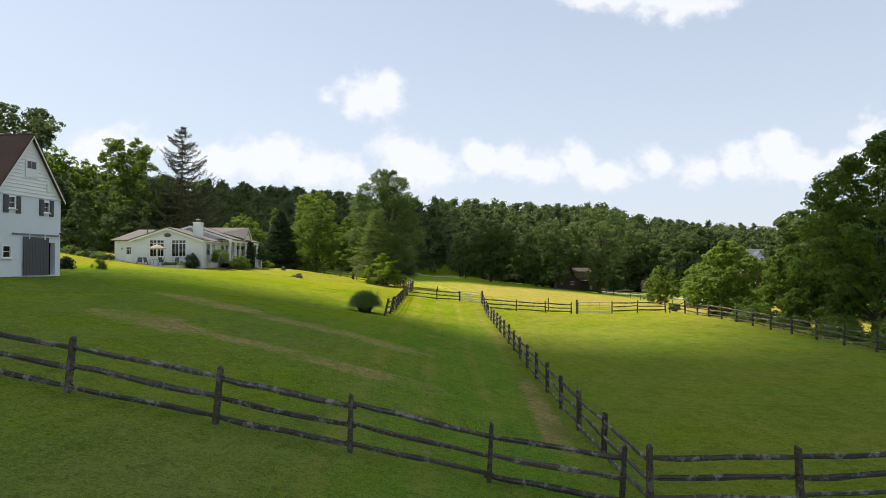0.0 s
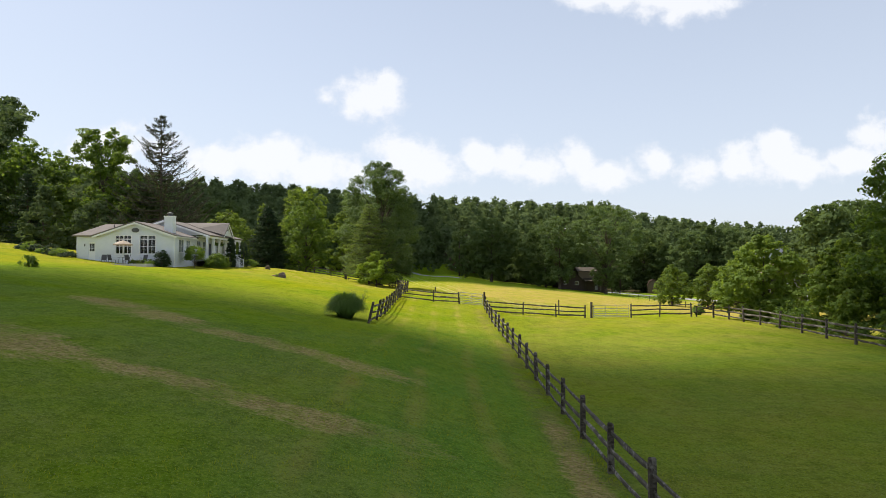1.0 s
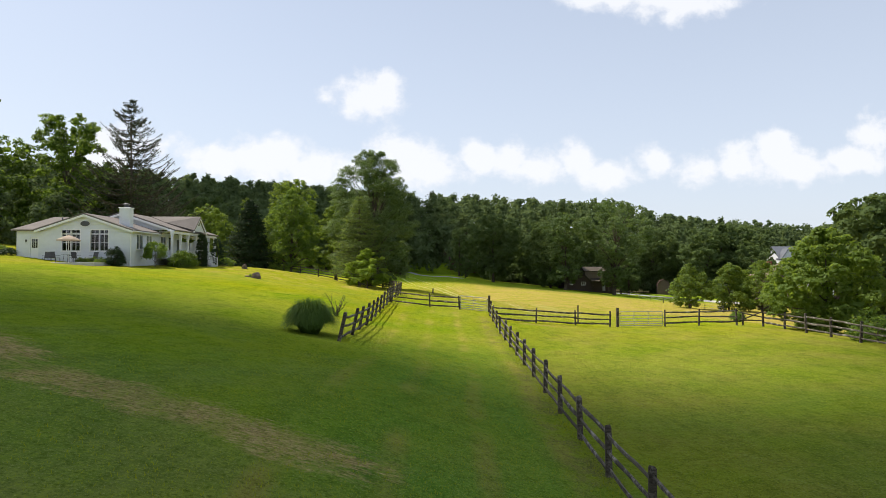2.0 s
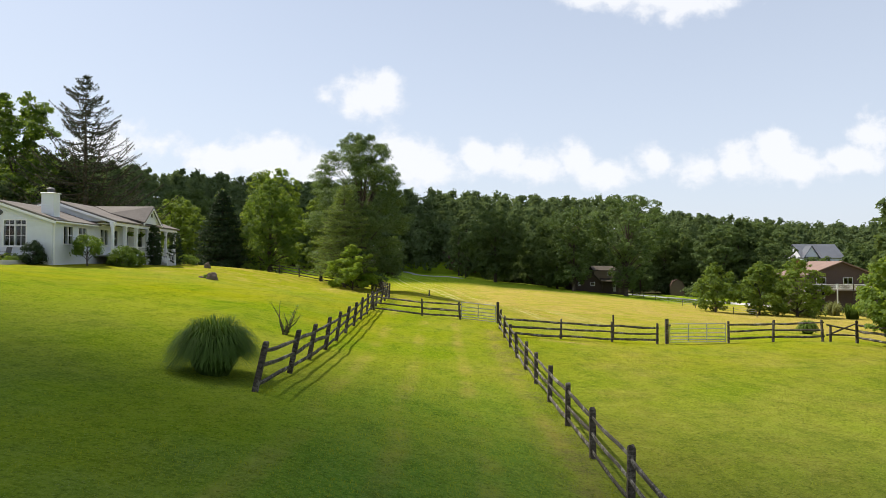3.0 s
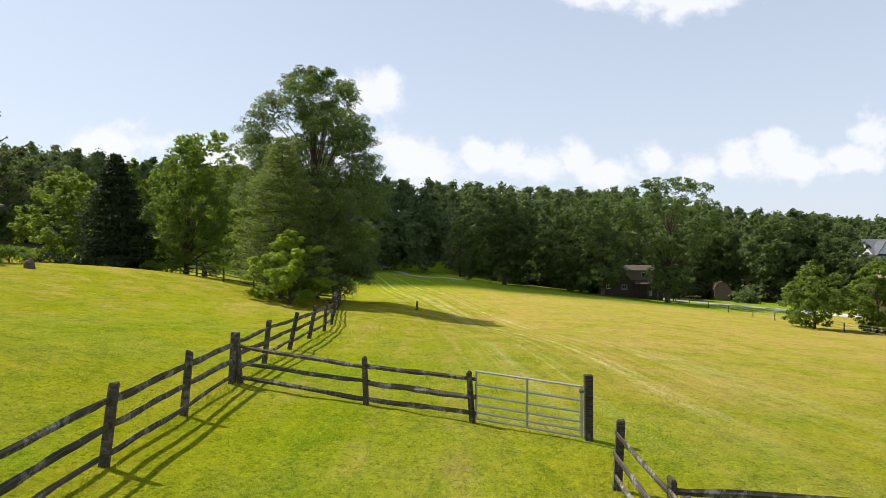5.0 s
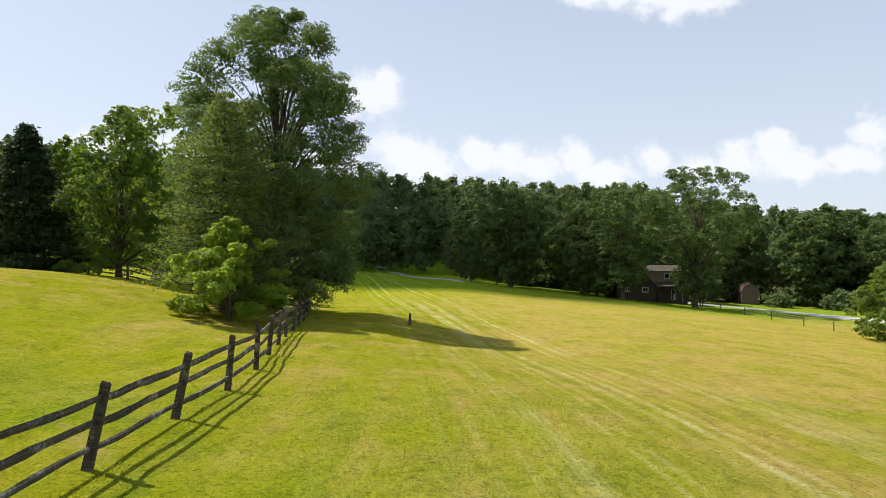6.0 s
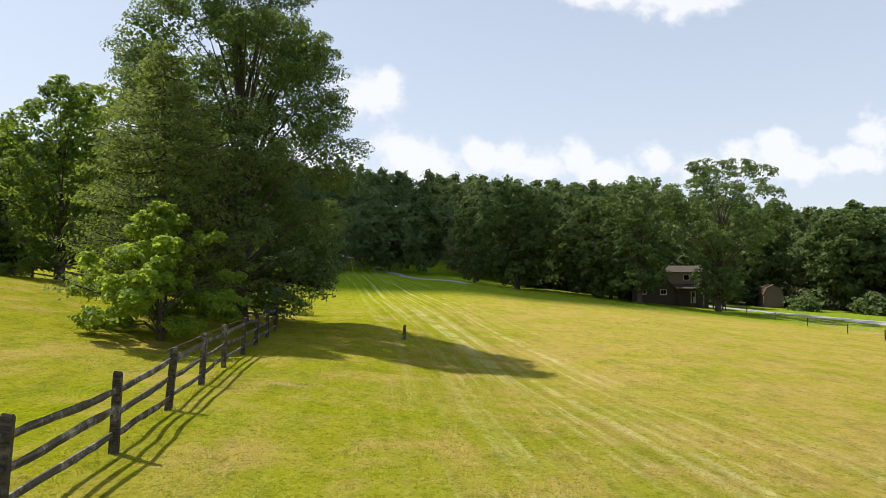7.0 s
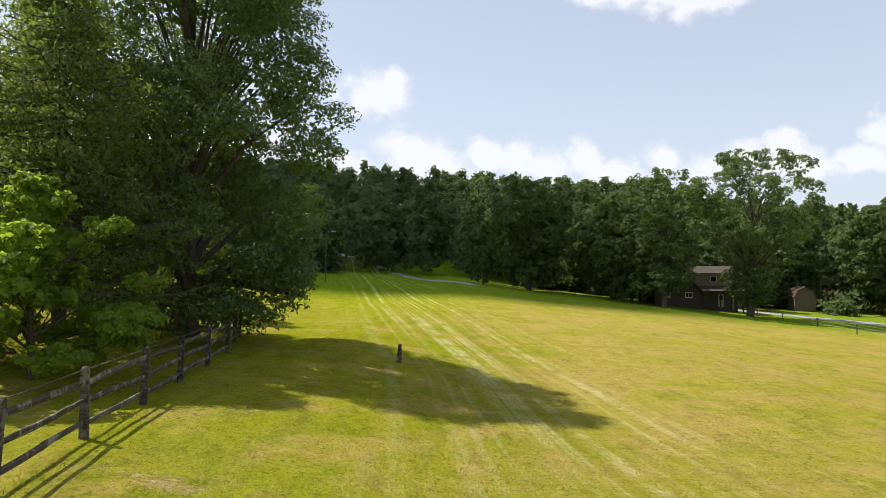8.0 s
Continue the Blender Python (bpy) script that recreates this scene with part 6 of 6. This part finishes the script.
def drive(name, pts, label, material, lift=0.06):
    """A strip of drive that follows the ground; points are x, y and half width."""
    verts, faces = [], []
    fine = []
    for (x0, y0, w0), (x1, y1, w1) in zip(pts, pts[1:]):
        n = max(2, int(math.hypot(x1 - x0, y1 - y0) / 2.0))
        fine += [(x0 + (x1 - x0) * i / n, y0 + (y1 - y0) * i / n, w0 + (w1 - w0) * i / n) for i in range(n)]
    fine.append(pts[-1])
    r = random.Random(len(pts))
    for i, (x, y, w) in enumerate(fine):
        xa, ya = fine[max(0, i - 1)][:2]
        xb, yb = fine[min(len(fine) - 1, i + 1)][:2]
        n = math.hypot(xb - xa, yb - ya)
        nx, ny = -(yb - ya) / n, (xb - xa) / n
        for k in range(7):
            q = (k / 3 - 1) * w * (1 + (r.uniform(-0.06, 0.06) if k in (0, 6) else 0))
            px, py = x + nx * q, y + ny * q
            verts.append((px, py, ground(px, py) + lift * (1 - (k / 3 - 1) ** 4) - 0.01))
    for i in range(len(fine) - 1):
        for k in range(6):
            a = i * 7 + k
            faces.append((a, a + 1, a + 8, a + 7))
    tagged(part(name, soup(name, np.array(verts), np.array(faces)), material, None), label, "drive", kind="structure")


drive("road_east", [(46.5, 203, 2.0), (50.0, 193, 2.2), (55.5, 184, 2.4), (61.0, 176, 2.8), (68.0, 167, 3.5), (80.0, 156, 4.0), (96.0, 148, 4.0)], "pale gravel drive past the timber house", ASPHALT)
drive("road_gravel", [(60.0, 172, 2.0), (66.0, 165, 4.0), (76.0, 157, 5.0), (92.0, 150, 5.0)], "white gravel turning place beside the drive", GRAVEL, 0.1)
drive("road_west", [(5.5, 183, 1.1), (1.0, 196, 1.3), (-6.0, 215, 1.5), (-16.0, 236, 1.6), (-34.0, 250, 1.6)], "narrow grey drive climbing between the trees", ASPHALT)


def wire_fence():
    b = thing("wire_fence", (46.5, 181.5, ground(46.5, 181.5)), "thin dark posts strung with pale wires", "fence")
    inv = b.matrix_basis.inverted()
    ys = [181.5, 174.3, 166.2, 158.5, 150.6, 144.5, 137.0, 129.5, 122.0]
    tops = []
    for y in ys:
        z = ground(46.5, y)
        p = inv @ Vector((46.5, y, z))
        part("post", box(p.x - 0.045, p.x + 0.045, p.y - 0.045, p.y + 0.045, p.z - 0.3, p.z + 1.1), OLD_WOOD, b)
        tops.append(p)
    for h in (0.45, 0.8, 1.08):
        bm = bmesh.new()
        tube(bm, [p + Vector((0, 0, h)) for p in tops], [0.02] * len(tops), 4)
        part("wire", bm, GALV, b)


wire_fence()


# ---- planting ----
def shrub(at, label, seed, high, radius, leaves, leaf=0.14, clusters=60, per=70, puff=0.4, shape=dome, category="shrub", name="shrub", low=0.05, stems=6, trunk=0.05):
    rng = np.random.default_rng(seed)
    base = thing(name, (at[0], at[1], ground(*at)), label, category)
    (v, f), c = crown_leaves(rng, shape, low, high - 0.3 * puff, radius, clusters, per, leaf, puff, (0, 0), 0.5, 0.12)
    trunk_bm, arms = wood(rng, trunk, high, c[:stems], fork=0.6, sides=5)
    part("stem", trunk_bm, BARK, base)
    part("foliage", soup("foliage", v, f), leaves, base)
    return base


def tall_grass(at, label, seed, high, spread, blades, material, name="ornamental_grass", arch=0.8, width=0.022):
    """A clump of arching blades."""
    rng = np.random.default_rng(seed)
    b = thing(name, (at[0], at[1], ground(*at)), label, "grass clump")
    n = blades
    a = rng.random(n) * math.tau
    r0 = np.sqrt(rng.random(n)) * spread * 0.35
    ln = high * rng.uniform(0.5, 1.15, n)
    out = rng.uniform(0.12, 1.0, n) ** 0.8 * spread * arch
    root = np.stack([r0 * np.cos(a), r0 * np.sin(a), np.full(n, -0.05)], 1)
    a = a + rng.normal(0, 0.35, n)
    d = np.stack([np.cos(a), np.sin(a), np.zeros(n)], 1)
    side = np.stack([-np.sin(a), np.cos(a), np.zeros(n)], 1) * width
    side = side * rng.uniform(0.6, 1.4, n)[:, None]
    V, F = [], []
    fr = (0.0, 0.35, 0.65, 0.85, 1.0)
    for t in fr:
        far = out / (spread * arch)
        rise_to = ln * (np.sin(t * (1.45 + 1.25 * far)) / np.maximum(0.8, np.sin(np.minimum(1.57, 1.45 + 1.25 * far)))) * (1 - 0.35 * far)
        p = root + d * (out * t ** 1.15)[:, None] + np.array([0, 0, 1.0]) * np.maximum(rise_to, 0.02 * t)[:, None]
        w = side * (1 - t * 0.8)
        V += [p - w, p + w]
    V = np.stack(V, 1).reshape(-1, 3)
    k = 2 * len(fr)
    for i in range(len(fr) - 1):
        o = np.arange(n) * k + 2 * i
        F.append(np.stack([o, o + 1, o + 3, o + 2], 1))
    part("foliage", soup("foliage", V, np.concatenate(F)), material, b)["kind"] = "stuff"


GRASS_BLADES = leaf_material("arching_grass_blades", (0.06, 0.105, 0.016), (0.14, 0.21, 0.035), (0.18, 0.27, 0.025), 0.4, 0.1)
PALE_REEDS = leaf_material("pale_reeds", (0.11, 0.13, 0.04), (0.24, 0.25, 0.1), (0.28, 0.30, 0.08), 0.4, 0.2)
def hanging_basket(at, z, seed):
    rng = np.random.default_rng(seed)
    x, y = local_place(*at)
    b = thing("hanging_basket", (x, y, 3.9 + z), "dark hanging basket of leafy plants under the porch eave", "plant basket", "porch baskets")
    bm = bmesh.new()
    tube(bm, [(0, 0, -0.12), (0, 0, -0.05), (0, 0, 0.06)], [0.08, 0.14, 0.17], 10)
    part("pot", bm, GREY_PAINT, b)
    for k in range(3):
        bm = bmesh.new()
        a = k * math.tau / 3
        tube(bm, [(0.16 * math.cos(a), 0.16 * math.sin(a), 0.05), (0, 0, 0.61)], [0.006, 0.006], 4)
        part("hanger", bm, GREY_PAINT, b)
    (v, f), c = crown_leaves(rng, dome, -0.2, 0.22, 0.26, 26, 26, 0.1, 0.12)
    part("foliage", soup("foliage", v, f), LEAF_MAPLE, b)


BOX_LEAF = leaf_material("clipped_dark_leaves", (0.014, 0.032, 0.010), (0.035, 0.062, 0.018), (0.05, 0.09, 0.015), 0.25, 0.3)

DARK_BLADES = leaf_material("dark_arching_blades", (0.03, 0.068, 0.012), (0.13, 0.205, 0.04), (0.15, 0.25, 0.025), 0.35, 0.12)
tall_grass((-5.75, 47.1), "round clump of dark green ornamental grass on the slope", 61, 1.62, 1.15, 6000, DARK_BLADES, arch=1.0, width=0.014)
tall_grass((27.5, 76.0), "round tuft of tall green grass behind the paddock", 62, 1.05, 0.8, 1500, GRASS_BLADES, width=0.03)
rr = random.Random(63)
for i in range(26):
    gx, gy = rr.uniform(58, 90), rr.uniform(124, 143)
    tall_grass((gx, gy), "tall pale reeds growing below the deck", 100 + i, rr.uniform(1.6, 2.6), rr.uniform(1.6, 2.4), 420, PALE_REEDS if i % 3 else GRASS_BLADES, "reed_clump", 0.5, 0.05)

for i, yy in enumerate((10.2, 12.7, 18.1)):
    hanging_basket((1.62, yy), 2.9, 200 + i)
shrub(local_place(1.6, 2.2), "small round-headed green tree beside the house wall", 64, 2.6, 1.15, LEAF_MAPLE, 0.15, 70, 60, 0.42, dome, "tree", "small_tree", 1.0, 10)
shrub(local_place(2.9, 5.6), "broad green bush before the porch", 65, 1.75, 1.1, LEAF_MAPLE, 0.14, 60, 70, 0.4)
shrub(local_place(2.9, 7.6), "bush of pale variegated leaves before the porch", 66, 1.6, 1.1, LEAF_BRIGHT, 0.16, 60, 70, 0.4)
shrub(local_place(-0.95, -0.9), "clipped dark round bush at the house corner", 67, 1.85, 0.9, BOX_LEAF, 0.1, 90, 80, 0.3, egg)
shrub(local_place(-2.4, -1.5), "low green shrubs in the patio bed", 68, 0.8, 0.9, LEAF_MAPLE, 0.12, 40, 60, 0.3)
shrub(local_place(-3.4, -2.0), "low golden flowering shrub beside the patio", 69, 0.6, 0.6, LEAF_BRIGHT, 0.1, 30, 60, 0.25)
column = lambda h: (0.75 + 0.4 * min(1, h * 3)) * (1 - max(0, h - 0.35) * 0.95) if h < 0.98 else 0.3
for i, (x, y) in enumerate(((2.7, 13.0), (2.7, 13.6), (3.1, 18.0))):
    shrub(local_place(x, y), "dark columnar arborvitae beside the porch steps", 70 + i, 3.9 if i < 2 else 3.6, 0.55 if i < 2 else 0.72, BOX_LEAF, 0.1, 200, 42, 0.17, column, "shrub", "arborvitae", 0.05, 4)
shrub(local_place(2.6, 22.0), "low rounded green hedge at the porch end", 74, 1.1, 1.4, LEAF_MAPLE, 0.14, 60, 60, 0.4)
shrub((-26.4, 44.6), "small dark bush beside the barn", 75, 0.8, 0.42, BOX_LEAF, 0.12, 50, 60, 0.35)
shrub((-25.6, 47.6), "small leafy plant in the lawn", 76, 0.7, 0.5, LEAF_MAPLE, 0.14, 20, 40, 0.25)
for i in range(7):
    x, y = -11.4 - i * 1.5, -0.2 + i * 1.2
    shrub(local_place(x, y), "low mixed green border shrub beside the house", 80 + i, 0.7 + 0.25 * (i % 3), 0.95, LEAF_MAPLE if i % 2 else BOX_LEAF, 0.13, 40, 50, 0.32)
for i, (x, y) in enumerate(((-31.5, 116.5), (-28.6, 116.0), (-33.8, 114.6))):
    shrub((x, y), "low dark shrub at the foot of the evergreen", 90 + i, 1.1, 1.2, BOX_LEAF, 0.14, 50, 50, 0.4)
for i in range(16):
    x, y = 27.6 + (i * 37 % 11) * 0.35, 32.0 + i * 2.3
    shrub((x, y), "rank undergrowth behind the paddock fence", 140 + i, 1.1 + 0.5 * (i % 3), 1.5, LEAF_MAPLE if i % 2 else LEAF_BRIGHT, 0.17, 50, 50, 0.45)


for i, (x, y) in enumerate(((-25.9, 116.9), (-24.1, 116.5))):
    shrub((x, y), "rounded pale green shrub on the knoll", 95 + i, 0.95, 0.95, LEAF_BRIGHT, 0.09, 60, 60, 0.25)


def bare_shrub(x, y):
    b = thing("shrub", (x, y, ground(x, y)), "nearly bare straggling shrub with a few leaves", "shrub")
    rng = np.random.default_rng(95)
    tips = []
    for k in range(11):
        a = rng.uniform(-0.15, 0.75)
        ln = rng.uniform(0.6, 1.75)
        d = Vector((math.sin(a) * 0.9, rng.uniform(-0.3, 0.3), math.cos(a)))
        pts = [Vector((rng.uniform(-0.1, 0.1), rng.uniform(-0.1, 0.1), -0.1))]
        for i in range(5):
            d = (d + Vector(rng.normal(size=3) * 0.16)).normalized()
            pts.append(pts[-1] + d * ln / 5)
            tips.append(pts[-1])
        bm = bmesh.new()
        tube(bm, pts, [0.055, 0.04, 0.028, 0.02, 0.013, 0.006], 5)
        part("branch", bm, BARK, b)
    P = np.concatenate([np.array(t)[None] + rng.normal(size=(9, 3)) * 0.07 for t in tips])
    ln = rng.uniform(0.04, 0.09, len(P))
    v, f = leaf_cards(P, unit(rng.normal(size=P.shape)), ln, ln * 0.6, rng)
    part("foliage", soup("foliage", v, f), LEAF_BRIGHT, b)["kind"] = "stuff"


bare_shrub(-6.3, 57.4)


def rock(x, y, size, seed, label, material):
    rng = np.random.default_rng(seed)
    bm = bmesh.new()
    bmesh.ops.create_icosphere(bm, subdivisions=3, radius=1.0)
    for v in bm.verts:
        n = noise.noise(v.co * 1.3 + Vector((seed, 0, 0))) * 0.35 + noise.noise(v.co * 3.1 + Vector((0, seed, 0))) * 0.12
        v.co = Vector((v.co.x * size[0], v.co.y * size[1], v.co.z * size[2])) * (1 + n)
    ob = part("rock", bm, material, None)
    ob.location = (x, y, ground(x, y) + size[2] * 0.35)
    tagged(ob, label, "rock")


STONE = plain_material("grey_brown_stone", (0.15, 0.115, 0.09), 0.9, 0, 0.4, 5.0, 0.7, 0.15)
rock(-18.7, 83.0, (0.5, 0.46, 0.46), 3, "low grey-brown boulder on the lawn", STONE)
rock(-19.6, 83.2, (0.4, 0.26, 0.12), 5, "flat weathered stone beside a boulder", STONE)
# a garden ornament, with a plain stone standing in for it
rock(-24.2, 96.9, (0.34, 0.28, 0.42), 7, "small upright garden ornament on the knoll, shaped as a stone", STONE)
shrub((-19.0, 83.2), "tuft of weeds round the boulder", 96, 0.5, 0.5, LEAF_MAPLE, 0.1, 16, 40, 0.2)


# ---- the patio ----
def patio():
    px, py = local_place(-4.7, -2.2)
    z = ground(px, py)
    slab = thing("patio", (px, py, z), "pale concrete patio behind the house", "patio", kind="structure", turn=3)
    part("slab", box(-3.2, 3.2, -1.6, 2.15, -0.6, 0.06, 0.02), plain_material("pale_concrete", (0.45, 0.44, 0.42), 0.9), slab)
    u = thing("patio_umbrella", (px + 0.1, py, z + 0.06), "open tan patio umbrella over a table", "umbrella")
    bm = bmesh.new()
    tube(bm, [(0, 0, 0), (0, 0, 2.5)], [0.025, 0.025], 8)
    part("pole", bm, WHITE_TRIM, u)
    bm = bmesh.new()
    top = bm.verts.new((0, 0, 2.55))
    ring = [[bm.verts.new((r * math.cos(k * math.tau / 8), r * math.sin(k * math.tau / 8), zz)) for k in range(8)] for r, zz in ((0.52, 2.38), (1.02, 2.12), (1.02, 2.0))]
    for k in range(8):
        bm.faces.new((top, ring[0][k], ring[0][(k + 1) % 8]))
        for r, q in zip(ring, ring[1:]):
            bm.faces.new((r[k], q[k], q[(k + 1) % 8], r[(k + 1) % 8]))
    bmesh.ops.solidify(bm, geom=bm.faces[:], thickness=0.01)
    part("canopy", bm, plain_material("tan_canvas", (0.62, 0.52, 0.43), 0.9, 0, 0.06, 2.0), u)
    t = thing("patio_table", (px + 0.1, py, z + 0.06), "round dark metal patio table", "table")
    bm = bmesh.new()
    bmesh.ops.create_cone(bm, cap_ends=True, segments=24, radius1=0.6, radius2=0.6, depth=0.03, matrix=Matrix.Translation((0, 0, 0.71)))
    part("tabletop", bm, GREY_PAINT, t)
    for k in range(4):
        bm = bmesh.new()
        a = k * math.tau / 4 + 0.4
        tube(bm, [(0.45 * math.cos(a), 0.45 * math.sin(a), 0), (0.35 * math.cos(a), 0.35 * math.sin(a), 0.7)], [0.02, 0.02], 6)
        part("leg", bm, GREY_PAINT, t)
    first = None
    for k, (dx, dy, tr) in enumerate(((-0.9, -0.3, 75), (0.75, -0.55, -60), (0.3, 0.95, 170), (-2.4, 0.7, 10), (1.9, 0.9, -15))):
        m = pose(px + dx, py + dy, z + 0.06, 0, 0, tr)
        if first is None:
            first = thing("patio_chair", (px + dx, py + dy, z + 0.06), "dark sling-backed metal patio chair", "chair", "patio chairs", turn=tr)
            part("seat", box(-0.27, 0.27, -0.25, 0.27, 0.4, 0.44, 0.01), GREY_PAINT, first)
            bk = part("backrest", box(-0.27, 0.27, -0.02, 0.02, 0.0, 0.6, 0.01), GREY_PAINT, first)
            bk.matrix_basis = pose(0, 0.27, 0.42, -14, 0, 0)
            for lx in (-0.25, 0.25):
                for ly in (-0.22, 0.25):
                    part("leg", box(lx - 0.018, lx + 0.018, ly - 0.018, ly + 0.018, 0.0, 0.4), GREY_PAINT, first)
                part("armrest", box(lx - 0.025, lx + 0.025, -0.24, 0.26, 0.62, 0.65), GREY_PAINT, first)
        else:
            copy_thing(first, m)


patio()


# ---- blades of grass near the path ----
def lawn_blades():
    rng = np.random.default_rng(77)
    n = 150000
    y = 4 + 118 * rng.random(n)
    x = rng.normal(0.5, 5.5, n) * (0.65 + 0.5 * rng.random(n))
    # ranker grass along the foot of the fences
    k = 15000
    fy = rng.uniform(14, 112, k)
    left = rng.random(k) < 0.45
    fx = np.where(left, np.interp(fy, (14, 45, 74, 83, 96, 112), (-40, -3.92, -4.3, -3.75, -5.1, -7.5)), 4.25) + rng.normal(0, 0.16, k)
    ok = ~(left & (fy < 45)) & ~(~left & (fy > 70))
    x, y = np.concatenate([x, fx[ok]]), np.concatenate([y, fy[ok]])
    tall = np.concatenate([rng.uniform(0.02, 0.055, n), rng.uniform(0.03, 0.09, ok.sum())])
    z = ground_heights(x, y)
    a = rng.random(len(x)) * math.tau
    w = 0.006 + tall * 0.06
    lean = rng.normal(size=(len(x), 2)) * 0.45
    r = np.stack([x, y, z], 1)
    d = np.stack([np.cos(a), np.sin(a), np.zeros(len(x))], 1) * w[:, None]
    tip = r + np.stack([lean[:, 0] * tall, lean[:, 1] * tall, tall], 1)
    V = np.stack([r - d, r + d, tip], 1).reshape(-1, 3)
    V[0::3, 2] -= 0.02
    V[1::3, 2] -= 0.02
    me = soup("grass_blades", V, np.arange(len(V)).reshape(-1, 3))
    tagged(part("grass_blades", me, leaf_material("lawn_blades", (0.16, 0.21, 0.008), (0.34, 0.36, 0.03), (0.34, 0.38, 0.015), 0.55, 0.1), None), "short green and yellow blades of mown grass", "grass", kind="stuff")


lawn_blades()
